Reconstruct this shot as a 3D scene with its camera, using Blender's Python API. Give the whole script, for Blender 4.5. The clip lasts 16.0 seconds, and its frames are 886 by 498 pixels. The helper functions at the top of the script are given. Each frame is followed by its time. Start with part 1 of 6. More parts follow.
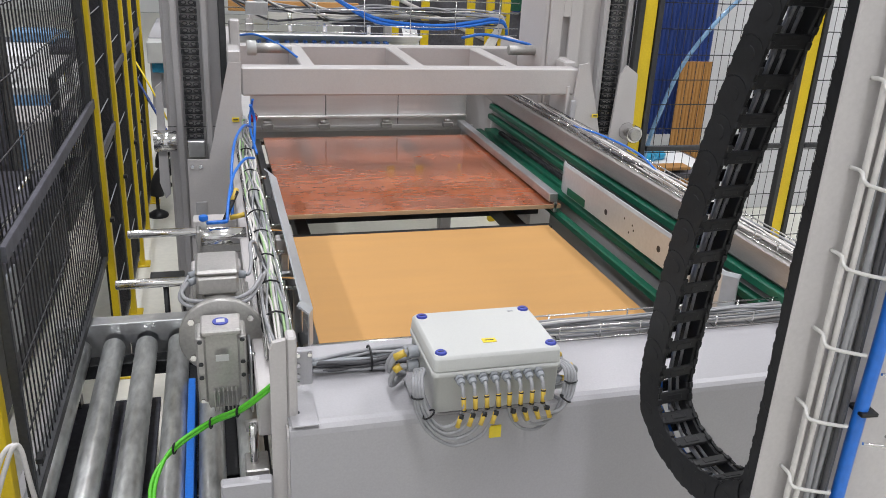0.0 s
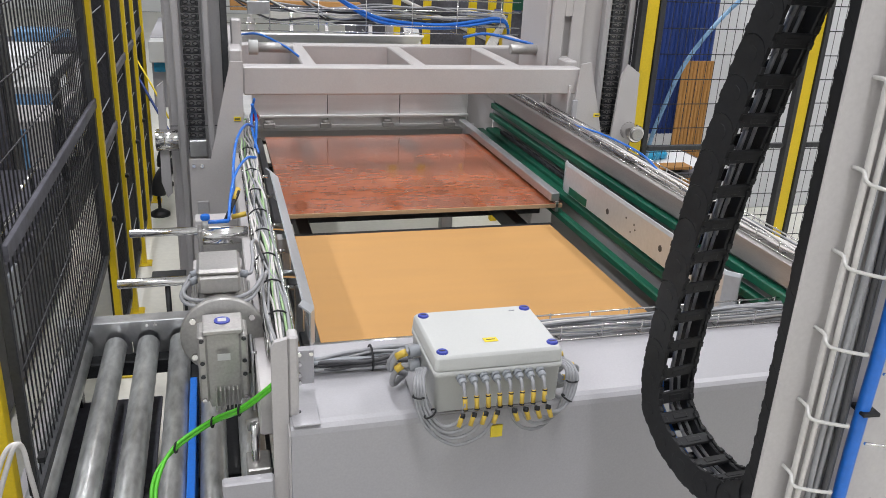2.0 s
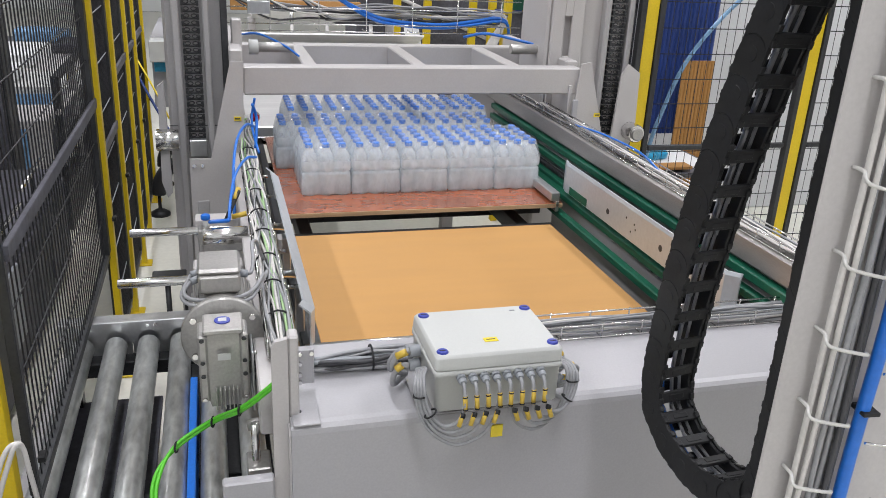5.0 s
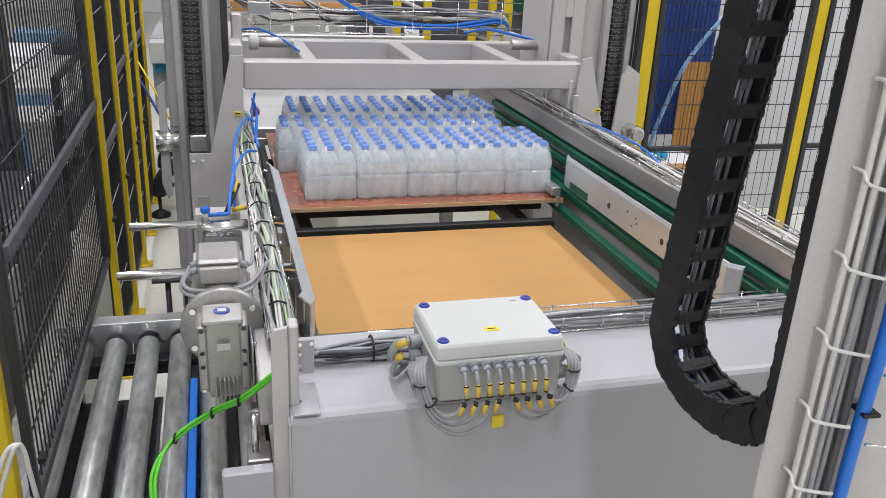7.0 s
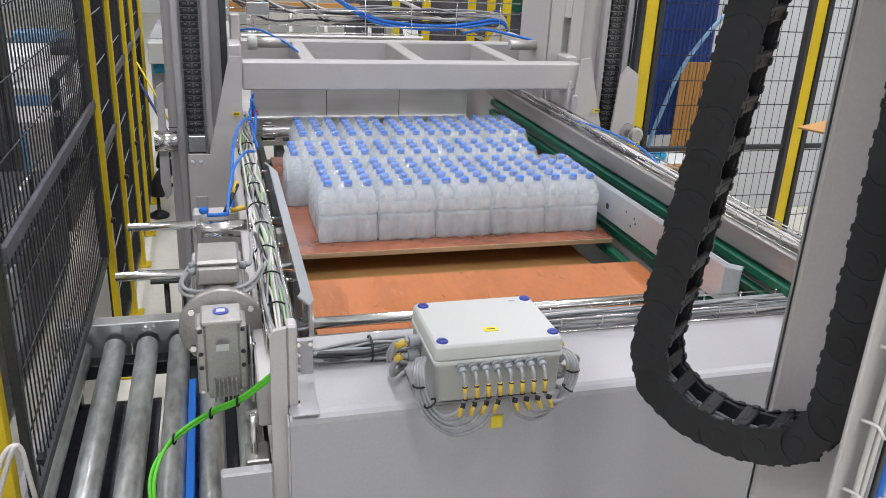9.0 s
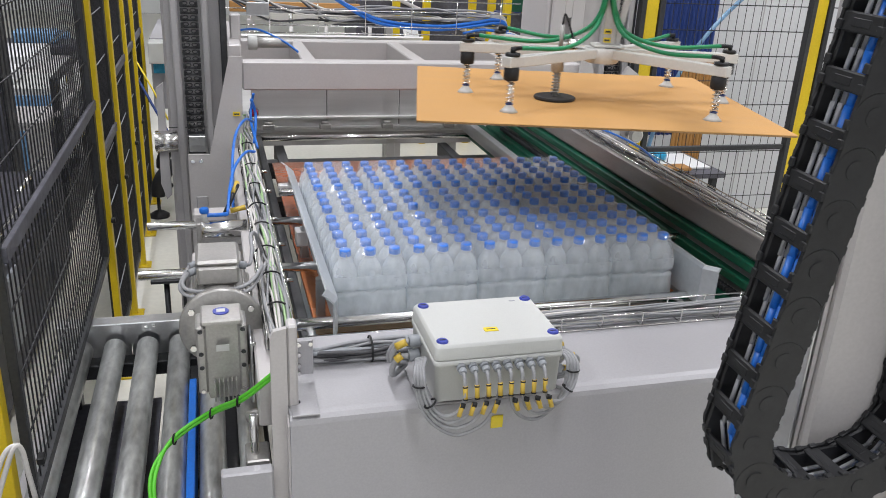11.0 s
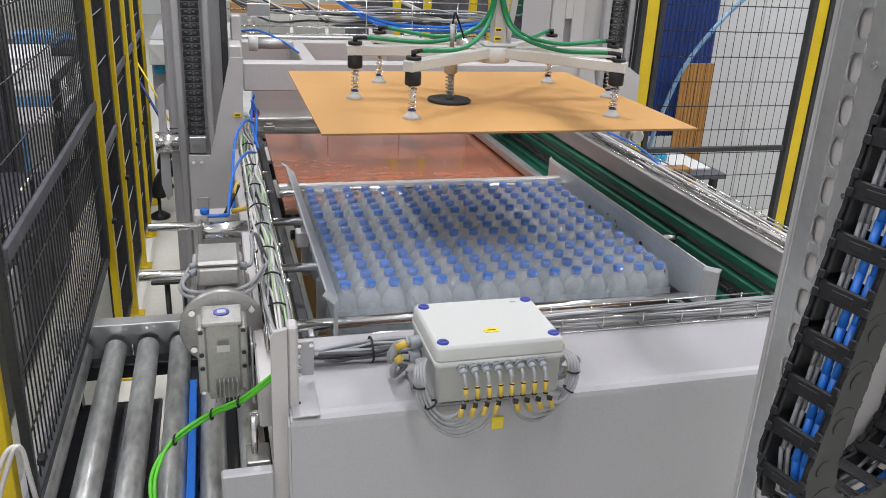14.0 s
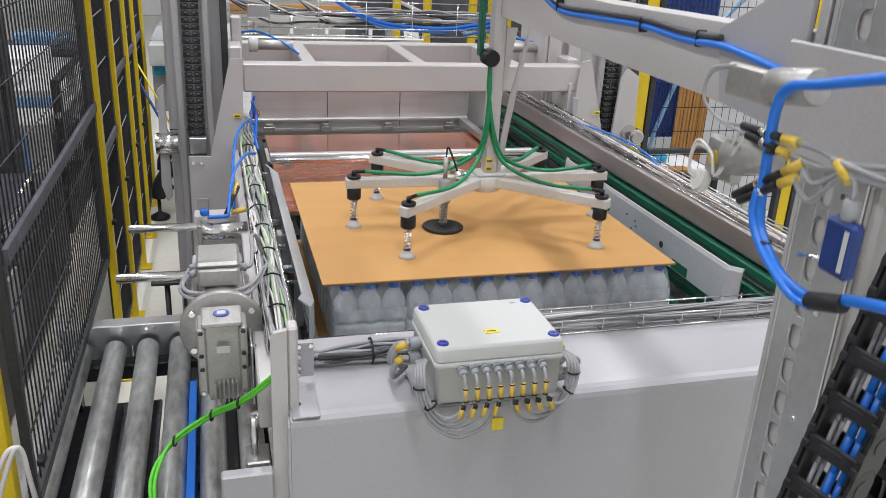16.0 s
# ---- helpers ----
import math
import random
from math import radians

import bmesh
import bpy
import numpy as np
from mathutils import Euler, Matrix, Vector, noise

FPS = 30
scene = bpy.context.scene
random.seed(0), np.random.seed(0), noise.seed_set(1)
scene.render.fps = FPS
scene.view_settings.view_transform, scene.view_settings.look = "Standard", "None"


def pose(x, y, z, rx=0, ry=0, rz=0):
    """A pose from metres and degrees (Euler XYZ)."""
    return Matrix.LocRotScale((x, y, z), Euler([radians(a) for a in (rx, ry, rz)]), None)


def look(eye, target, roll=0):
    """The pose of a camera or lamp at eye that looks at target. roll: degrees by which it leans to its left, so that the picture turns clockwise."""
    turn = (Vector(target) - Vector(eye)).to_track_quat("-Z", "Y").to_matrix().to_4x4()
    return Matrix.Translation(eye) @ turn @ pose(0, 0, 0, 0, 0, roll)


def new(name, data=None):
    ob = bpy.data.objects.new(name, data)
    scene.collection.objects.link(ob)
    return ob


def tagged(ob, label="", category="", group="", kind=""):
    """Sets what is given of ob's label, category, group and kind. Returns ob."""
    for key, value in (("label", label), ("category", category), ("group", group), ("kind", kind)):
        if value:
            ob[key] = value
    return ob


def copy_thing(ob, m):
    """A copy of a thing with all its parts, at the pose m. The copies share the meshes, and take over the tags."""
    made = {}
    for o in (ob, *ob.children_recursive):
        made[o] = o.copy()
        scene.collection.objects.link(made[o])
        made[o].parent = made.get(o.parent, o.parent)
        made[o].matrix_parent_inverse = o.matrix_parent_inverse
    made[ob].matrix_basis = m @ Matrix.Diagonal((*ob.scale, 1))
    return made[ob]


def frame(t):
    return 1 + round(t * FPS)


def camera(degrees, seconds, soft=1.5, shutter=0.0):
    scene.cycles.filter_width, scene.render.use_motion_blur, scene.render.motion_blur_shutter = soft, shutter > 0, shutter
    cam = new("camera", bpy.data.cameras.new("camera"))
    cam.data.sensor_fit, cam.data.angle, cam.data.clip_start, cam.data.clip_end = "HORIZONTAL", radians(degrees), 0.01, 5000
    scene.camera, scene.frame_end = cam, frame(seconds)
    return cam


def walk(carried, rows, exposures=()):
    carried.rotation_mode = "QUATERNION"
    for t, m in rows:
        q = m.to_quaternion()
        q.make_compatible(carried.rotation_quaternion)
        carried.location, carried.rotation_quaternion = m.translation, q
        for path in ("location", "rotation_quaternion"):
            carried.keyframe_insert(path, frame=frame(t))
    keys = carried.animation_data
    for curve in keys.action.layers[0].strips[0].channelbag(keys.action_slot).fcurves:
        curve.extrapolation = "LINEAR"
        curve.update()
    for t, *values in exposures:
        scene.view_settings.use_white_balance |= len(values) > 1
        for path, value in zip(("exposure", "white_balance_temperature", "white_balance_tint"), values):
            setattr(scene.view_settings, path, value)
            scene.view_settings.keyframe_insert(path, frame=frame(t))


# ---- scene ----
import itertools

EYE = Vector((0.0, 0.0, 2.05))
YAW, PITCH, ROLL = 16.112, -21.260, 2.917


def aim(yaw, pitch):
    a, b = radians(yaw), radians(pitch)
    way = Vector((math.sin(a) * math.cos(b), math.cos(a) * math.cos(b), math.sin(b)))
    return look(EYE, EYE + way, ROLL)


cam = camera(56.629, 16.0, soft=.9, shutter=0.3)
# small sway of the hand: seconds, degrees right, degrees up
SWAY = [(0, .06, 0), (.5, .06, .05), (1, .05, .06), (1.5, 0, 0), (2, -.05, -.05), (2.5, -.1, -.08), (3, -.1, -.05),
        (3.5, -.1, -.06), (4, -.08, -.08), (5.2, -.07, -.06), (6.5, -.08, -.03), (7, -.09, .01), (7.5, -.07, .08),
        (8, -.05, .1), (8.5, -.01, .07), (9, 0, .04), (10.2, -.01, .04), (11.5, -.02, .06), (12, -.03, .11),
        (12.5, -.02, .16), (13, -.02, .12), (13.5, -.05, .1), (14, -.06, .11), (14.5, -.05, .15), (15, -.06, .17),
        (15.5, -.06, .17), (16, -.06, .18)]
walk(cam, [(t, aim(YAW + a, PITCH + b)) for t, a, b in SWAY])

# ---- light: a factory hall with rows of ceiling luminaires ----
world = bpy.data.worlds.new("world")
scene.world = world
world.use_nodes = True
world.node_tree.nodes["Background"].inputs[0].default_value = (0.86, 0.93, 1.0, 1)
world.node_tree.nodes["Background"].inputs[1].default_value = 0.17
scene.view_settings.exposure = 0.0
LAMP_Z = 6.86
for lx in (-4.5, 0.2, 4.9):
    for ly in (-2.0, 3.2, 8.6):
        lamp = bpy.data.lights.new("ceiling_lamp", "AREA")
        lamp.shape, lamp.size, lamp.size_y, lamp.energy = "RECTANGLE", 0.35, 2.6, 149
        lamp.color = (0.975, 0.97, 1.03)
        new("ceiling_lamp", lamp).matrix_world = pose(lx, ly, LAMP_Z)


# ---- materials ----
def material(name, color, rough=0.5, metal=0.0, vary=0.12, big=3.0, fine=60.0, bump=0.02, alpha=1.0, stretch=(1, 1, 1),
             dark=None, rough_vary=0.12, spec=0.5, coat=0.0, glow_through=0.0, cloudy=0.0):
    m = bpy.data.materials.new(name)
    m.use_nodes = True
    n, l = m.node_tree.nodes, m.node_tree.links
    b = n["Principled BSDF"]
    tc, mp = n.new("ShaderNodeTexCoord"), n.new("ShaderNodeMapping")
    mp.inputs["Scale"].default_value = stretch
    l.new(tc.outputs["Object"], mp.inputs["Vector"])
    info = n.new("ShaderNodeObjectInfo")
    big_n, fine_n = n.new("ShaderNodeTexNoise"), n.new("ShaderNodeTexNoise")
    big_n.noise_dimensions = "4D"
    for node, s, d in ((big_n, big, 5), (fine_n, fine, 3)):
        node.inputs["Scale"].default_value, node.inputs["Detail"].default_value = s, d
        l.new(mp.outputs["Vector"], node.inputs["Vector"])
    wmul = n.new("ShaderNodeMath")
    wmul.operation, wmul.inputs[1].default_value = "MULTIPLY", 9.0
    l.new(info.outputs["Random"], wmul.inputs[0])
    l.new(wmul.outputs[0], big_n.inputs["W"])
    add = n.new("ShaderNodeMath")
    add.operation = "MULTIPLY_ADD"
    add.inputs[1].default_value, add.inputs[2].default_value = 0.6, -0.0
    l.new(big_n.outputs["Fac"], add.inputs[0])
    add2 = n.new("ShaderNodeMath")
    add2.operation, add2.inputs[1].default_value = "MULTIPLY_ADD", 0.4
    l.new(fine_n.outputs["Fac"], add2.inputs[0])
    l.new(add.outputs[0], add2.inputs[2])
    ramp = n.new("ShaderNodeValToRGB")
    lo = dark or tuple(c * (1 - 2.2 * vary) for c in color)
    hi = tuple(min(1, c * (1 + vary)) for c in color)
    ramp.color_ramp.elements[0].position, ramp.color_ramp.elements[1].position = 0.3, 0.66
    ramp.color_ramp.elements[0].color, ramp.color_ramp.elements[1].color = (*lo, 1), (*hi, 1)
    l.new(add2.outputs[0], ramp.inputs["Fac"])
    l.new(ramp.outputs["Color"], b.inputs["Base Color"])
    rr = n.new("ShaderNodeMapRange")
    rr.inputs["To Min"].default_value, rr.inputs["To Max"].default_value = max(0.03, rough - rough_vary), min(1, rough + rough_vary)
    l.new(big_n.outputs["Fac"], rr.inputs["Value"])
    l.new(rr.outputs["Result"], b.inputs["Roughness"])
    b.inputs["Metallic"].default_value = metal
    if glow_through:
        # thin clear plastic: part sheen, part light carried through, the rest open
        thin, clear_s = n.new("ShaderNodeBsdfTranslucent"), n.new("ShaderNodeBsdfTransparent")
        both, mix = n.new("ShaderNodeMixShader"), n.new("ShaderNodeMixShader")
        both.inputs[0].default_value = glow_through
        cloud = n.new("ShaderNodeMapRange")
        cloud.inputs["From Min"].default_value, cloud.inputs["From Max"].default_value = 0.36, 0.66
        cloud.inputs["To Min"].default_value, cloud.inputs["To Max"].default_value = alpha * (1 - cloudy), min(1, alpha * (1 + cloudy))
        l.new(fine_n.outputs["Fac"], cloud.inputs["Value"])
        l.new(cloud.outputs["Result"], mix.inputs[0])
        l.new(ramp.outputs["Color"], thin.inputs["Color"])
        l.new(b.outputs["BSDF"], both.inputs[1])
        l.new(thin.outputs["BSDF"], both.inputs[2])
        l.new(clear_s.outputs["BSDF"], mix.inputs[1])
        l.new(both.outputs["Shader"], mix.inputs[2])
        l.new(mix.outputs["Shader"], n["Material Output"].inputs["Surface"])
    else:
        b.inputs["Alpha"].default_value = alpha
    b.inputs["Specular IOR Level"].default_value = spec
    b.inputs["Coat Weight"].default_value = coat
    b.inputs["Coat Roughness"].default_value = 0.06
    if bump:
        bp = n.new("ShaderNodeBump")
        bp.inputs["Strength"].default_value, bp.inputs["Distance"].default_value = min(1, bump * 5), 0.002
        l.new(fine_n.outputs["Fac"], bp.inputs["Height"])
        l.new(bp.outputs["Normal"], b.inputs["Normal"])
    return m


M_PAINT = material("grey_paint", (.50, .48, .47), .38, vary=.05, big=2.5, fine=180, bump=.012)
M_PAINT_LIGHT = material("light_grey_paint", (.40, .395, .41), .33, vary=.05, big=2, fine=220, bump=.012)
M_PAINT_DARK = material("mast_grey_paint", (.40, .39, .39), .42, vary=.06, big=2, fine=150, bump=.012)
M_PLASTIC_BOX = material("grey_abs_plastic", (.53, .54, .52), .36, vary=.03, big=4, fine=300, bump=.015)
M_PLASTIC_GREY = material("mid_grey_plastic", (.30, .32, .34), .45, vary=.08, fine=200)
M_RAIL = material("satin_rail", (.40, .38, .365), .4, .6, vary=.1, big=3, fine=80, bump=.01, stretch=(8, 1, 8))
M_STEEL = material("stainless_steel", (.74, .73, .72), .40, .65, vary=.08, big=2, fine=90, bump=.01, stretch=(1, 14, 14))
M_GALV = material("galvanised_steel", (.58, .59, .60), .36, .85, vary=.07, big=5, fine=60, bump=.008)
M_GUIDE = material("bright_galvanised", (.60, .63, .655), .36, .5, vary=.06, big=4, fine=70, bump=.006)
M_ROLLER = material("zinc_roller", (.69, .705, .69), .34, .8, vary=.30, big=6, fine=40, bump=.02, stretch=(1, .35, 1))
M_CHROME = material("polished_shaft", (.75, .74, .73), .16, 1.0, vary=.05, big=5, fine=120, bump=0)
M_ALU = material("cast_aluminium", (.42, .41, .39), .36, .55, vary=.1, big=10, fine=150, bump=.03)
M_WHITE_ALU = material("white_anodised", (.66, .65, .62), .38, .2, vary=.05, fine=150, bump=.01)
M_BLACK = material("black_plastic", (.019, .0195, .021), .5, vary=.2, big=8, fine=150, bump=.02, spec=.3)
M_RUBBER = material("black_rubber", (.02, .02, .021), .7, vary=.2, fine=150)
M_DARK = material("dark_steel", (.045, .047, .05), .45, .4, vary=.2, fine=90)
M_MESH = material("black_wire", (.022, .022, .025), .45, .1, vary=.15, fine=90, bump=0)
M_YELLOW = material("yellow_paint", (.72, .52, .012), .4, vary=.08, big=4, fine=120)
M_YTAG = material("yellow_tag", (.80, .62, .03), .45, vary=.05, fine=120, bump=0)
M_YTAG2 = material("ochre_marker", (.62, .43, .06), .45, vary=.08, fine=120, bump=0)
M_BLUE = material("blue_hose", (.017, .16, .62), .32, vary=.1, fine=120, bump=0)
M_BLUE_CAP = material("blue_cap", (.035, .20, .72), .38, vary=.1, fine=200, bump=.01)
M_BLUE_DARK = material("blue_panel", (.012, .04, .19), .45, vary=.15, fine=60)
M_BLUE_SCREW = material("blue_screw", (.05, .07, .38), .4, vary=.1, fine=200, bump=0)
M_GREEN = material("green_cable", (.10, .52, .03), .4, vary=.08, fine=120, bump=0)
M_GREEN_HOSE = material("green_hose", (.008, .22, .085), .35, vary=.12, fine=120, bump=0)
M_GREEN_GUIDE = material("green_guide", (.006, .10, .055), .4, vary=.2, fine=90)
M_GREEN_PALE = material("pale_green_cable", (.33, .50, .25), .45, vary=.1, fine=120, bump=0)
M_CABLE = material("grey_cable", (.31, .315, .325), .45, vary=.1, fine=120, bump=0)
M_CABLE_PALE = material("pale_cable", (.62, .60, .57), .45, vary=.08, fine=120, bump=0)
M_CABLE_DARK = material("dark_cable", (.06, .06, .065), .5, vary=.15, fine=120, bump=0)
M_CARD = material("kraft_card", (.51, .282, .098), .72, vary=.04, big=2.5, fine=220, bump=.02, stretch=(1, 6, 1), spec=.3)
M_CARD_EDGE = material("corrugated_edge", (.36, .22, .10), .85, vary=.3, fine=260, bump=.1)
M_PLY = material("film_faced_plywood", (.40, .118, .050), .16, vary=.26, big=2.6, fine=16, bump=.004, stretch=(1, 2.2, 1), rough_vary=.06, coat=.8)
M_PLY_FRONT = material("orange_brown_plywood", (.51, .175, .058), .28, vary=.11, big=3.5, fine=26, bump=.006, stretch=(3, 1, 1), rough_vary=.08)
M_PLY_EDGE = material("plywood_edge", (.50, .36, .22), .6, vary=.25, fine=200, stretch=(1, 1, 20))
M_FLOOR = material("cream_floor", (.72, .71, .63), .32, vary=.06, big=.6, fine=30, bump=.01)
M_WALL = material("white_wall", (.74, .75, .75), .6, vary=.04, big=1, fine=60)
M_PARTITION = material("grey_white_panel", (.60, .61, .62), .5, vary=.05, big=1, fine=60)
M_CEIL = material("hall_ceiling", (.78, .79, .80), .7, vary=.05, big=.5, fine=20)
M_WOOD = material("pallet_wood", (.42, .29, .16), .7, vary=.25, big=5, fine=60, stretch=(1, 8, 8))
M_OCHRE = material("brown_board", (.40, .20, .055), .6, vary=.1, big=2, fine=80)
M_TEAL = material("blue_bag", (.03, .35, .60), .3, vary=.2, big=20, fine=60, bump=.05)
M_RED = material("red_button", (.35, .01, .02), .25, vary=.1, fine=100, bump=0)
M_SHADE = material("dull_machine_and_shade", (.10, .10, .12), .5, .2, vary=.3, big=3, fine=40)
M_BLUE_FILM = material("blue_film", (.22, .40, .62), .25, vary=.2, big=20, fine=80, bump=.06)
M_BOTTLE = material("clear_bottle", (.93, .97, 1.0), .14, vary=.01, big=30, fine=200, bump=.004, alpha=.55, rough_vary=.04, spec=1.0, glow_through=.62)
M_WATER = material("bottle_water", (.90, .96, 1.0), .12, vary=.02, big=40, fine=200, bump=0, alpha=.55, rough_vary=.02, spec=.5, glow_through=.8)
M_FILM = material("shrink_film", (.95, .98, 1.0), .12, vary=.01, big=12, fine=24, bump=.12, alpha=.56, rough_vary=.05, spec=1.0, stretch=(1, 1, .6), coat=1.0, glow_through=.55, cloudy=.2)
M_FILM_TOP = material("stretched_film", (.95, .98, 1.0), .11, vary=.01, big=30, fine=34, bump=.12, alpha=.22, rough_vary=.05, spec=1.0, coat=1.0, glow_through=.3, cloudy=.3)
M_CUP = material("grey_silicone", (.50, .50, .48), .5, vary=.06, fine=150)


# ---- mesh tools ----
class Shape:
    """Collects faces in world coordinates; becomes one mesh."""

    def __init__(self):
        self.v, self.f, self.s = [], [], []

    def face(self, ids, smooth=False):
        self.f.append(tuple(ids))
        self.s.append(smooth)

    def box(self, x0, x1, y0, y1, z0, z1, c=0.003, m=None):
        """A box with chamfered edges."""
        c = min(c, (x1 - x0) * .45, (y1 - y0) * .45, (z1 - z0) * .45)
        lo, hi, base = (x0, y0, z0), (x1, y1, z1), len(self.v)
        ids = {}
        for corner in range(8):
            sg = [(corner >> k) & 1 for k in range(3)]
            for ax in range(3):
                p = [(hi[k] if sg[k] else lo[k]) for k in range(3)]
                for k in range(3):
                    if k != ax:
                        p[k] += -c if sg[k] else c
                ids[corner, ax] = len(self.v)
                self.v.append(m @ Vector(p) if m else Vector(p))
        for ax in range(3):
            a, b = [k for k in range(3) if k != ax]
            for s in (0, 1):
                q = [s << ax, s << ax | 1 << a, s << ax | 1 << a | 1 << b, s << ax | 1 << b]
                self.face([ids[k, ax] for k in q])
        for ax in range(3):
            a, b = [k for k in range(3) if k != ax]
            for sa in (0, 1):
                for sb in (0, 1):
                    p, q = sa << a | sb << b, sa << a | sb << b | 1 << ax
                    self.face((ids[p, a], ids[p, b], ids[q, b], ids[q, a]))
        for k in range(8):
            self.face([ids[k, ax] for ax in range(3)])
        return self

    def prism(self, pts, axis, d0, d1):
        """A polygon pulled along an axis; pts are in the other two coordinates, in order."""
        o = [k for k in range(3) if k != axis]
        base, n = len(self.v), len(pts)
        for d in (d0, d1):
            for p in pts:
                w = [0, 0, 0]
                w[axis], w[o[0]], w[o[1]] = d, p[0], p[1]
                self.v.append(Vector(w))
        self.face(range(base, base + n))
        self.face(range(base + n, base + 2 * n))
        for i in range(n):
            j = (i + 1) % n
            self.face((base + i, base + j, base + n + j, base + n + i))
        return self

    def tube(self, pts, r, seg=8, ends=True, closed=False):
        """A round tube along points."""
        pts = [Vector(p) for p in pts]
        base, n, up = len(self.v), len(pts), None
        for i, p in enumerate(pts):
            d = (pts[min(i + 1, n - 1)] - pts[max(i - 1, 0)]).normalized()
            if up is None:
                up = Vector((0, 0, 1)) if abs(d.z) < .9 else Vector((1, 0, 0))
            side = d.cross(up)
            if side.length < 1e-5:
                side = d.cross(Vector((.3, .5, .8)))
            side.normalize()
            up = side.cross(d).normalized()
            rr = r[i] if isinstance(r, (list, tuple)) else r
            for k in range(seg):
                a = 2 * math.pi * k / seg
                self.v.append(p + (side * math.cos(a) + up * math.sin(a)) * rr)
        for i in range(n - 1):
            for k in range(seg):
                k2 = (k + 1) % seg
                self.face((base + i * seg + k, base + i * seg + k2, base + (i + 1) * seg + k2, base + (i + 1) * seg + k), True)
        if ends:
            self.face(range(base, base + seg))
            self.face(range(base + (n - 1) * seg, base + n * seg))
        return self

    def cyl(self, p, q, r, seg=16, c=0.0):
        p, q = Vector(p), Vector(q)
        if c:
            d = (q - p).normalized() * c
            return self.tube([p, p + d * .01, p + d, q - d, q - d * .01, q], [r - c, r - c, r, r, r - c, r - c], seg)
        return self.tube([p, q], r, seg)

    def lathe(self, prof, at=(0, 0, 0), seg=20, axis="z"):
        """Revolves (radius, height) pairs."""
        base, at = len(self.v), Vector(at)
        for r, h in prof:
            for k in range(seg):
                a = 2 * math.pi * k / seg
                x, y = r * math.cos(a), r * math.sin(a)
                w = {"z": (x, y, h), "y": (x, h, y), "x": (h, x, y)}[axis]
                self.v.append(at + Vector(w))
        for i in range(len(prof) - 1):
            for k in range(seg):
                k2 = (k + 1) % seg
                self.face((base + i * seg + k, base + i * seg + k2, base + (i + 1) * seg + k2, base + (i + 1) * seg + k), True)
        self.face(range(base, base + seg))
        self.face(range(base + (len(prof) - 1) * seg, base + len(prof) * seg))
        return self

    def mesh(self, name, mat, o=Vector((0, 0, 0))):
        me = bpy.data.meshes.new(name)
        me.from_pydata([tuple(v - o) for v in self.v], [], self.f)
        me.polygons.foreach_set("use_smooth", self.s)
        me.materials.append(mat)
        bm = bmesh.new()
        bm.from_mesh(me)
        bmesh.ops.recalc_face_normals(bm, faces=bm.faces)
        bm.to_mesh(me)
        bm.free()
        me.update()
        return me


def curve_pts(pts, n=8):
    """A smooth line through points (Catmull-Rom)."""
    p = [Vector(q) for q in pts]
    p = [p[0] * 2 - p[1]] + p + [p[-1] * 2 - p[-2]]
    out = []
    for i in range(1, len(p) - 2):
        for k in range(n):
            t = k / n
            out.append(.5 * (2 * p[i] + (p[i + 1] - p[i - 1]) * t + (2 * p[i - 1] - 5 * p[i] + 4 * p[i + 1] - p[i + 2]) * t * t
                             + (3 * p[i] - p[i - 1] - 3 * p[i + 1] + p[i + 2]) * t ** 3))
    out.append(p[-2])
    return out


def thing(name, at, label, category, group="", kind=""):
    ob = new(name)
    ob.empty_display_size = .1
    ob.location = at
    return tagged(ob, label, category, group, kind)


def root_place(ob):
    while ob.parent:
        ob = ob.parent
    return Vector(ob.location)


def part(name, shape, mat, parent, label=""):
    """Links a Shape, given in world coordinates, as one mesh under a thing or a part."""
    ob = new(name, shape.mesh(name, mat, root_place(parent)))
    ob.parent = parent
    return tagged(ob, label)


def solo(name, shape, mat, at, label, category, group="", kind=""):
    ob = new(name, shape.mesh(name, mat, Vector(at)))
    ob.location = at
    return tagged(ob, label, category, group, kind)


def B(*a, **k):
    return Shape().box(*a, **k)


def T(pts, r, seg=8, n=6):
    return Shape().tube(curve_pts(pts, n), r, seg)


def C(p, q, r, seg=16, c=0.0):
    return Shape().cyl(p, q, r, seg, c)


LIFTED = []          # things that rise with the machine head

# ---- the hall ----
def hall():
    solo("floor", B(-9, 12, -6, 20, -.05, 0, c=.01), M_FLOOR, (0, 0, 0), "cream coated concrete factory floor", "floor", kind="structure")
    solo("ceiling", B(-9, 12, -6, 20, 7.0, 7.1, c=.01), M_CEIL, (0, 0, 7), "grey hall ceiling", "ceiling", kind="structure")
    for nm, b in (("wall_west", (-9.1, -9, -6, 20)), ("wall_east", (12, 12.1, -6, 20)), ("wall_south", (-9, 12, -6.1, -6)), ("wall_north", (-9, 12, 20, 20.1))):
        solo(nm, B(*b, 0, 7, c=.01), M_WALL, (b[0], b[2], 0), "white hall wall", "wall", kind="structure")
    for lx in (-4.5, .2, 4.9):
        for ly in (-2.0, 3.2, 8.6):
            solo("ceiling_light", B(lx - .5, lx + .5, ly - 1.7, ly + 1.7, LAMP_Z + .02, 7.0), M_WALL, (lx, ly, 7.0),
                 "white strip luminaire housing under the ceiling", "ceiling light", "ceiling lights")


hall()


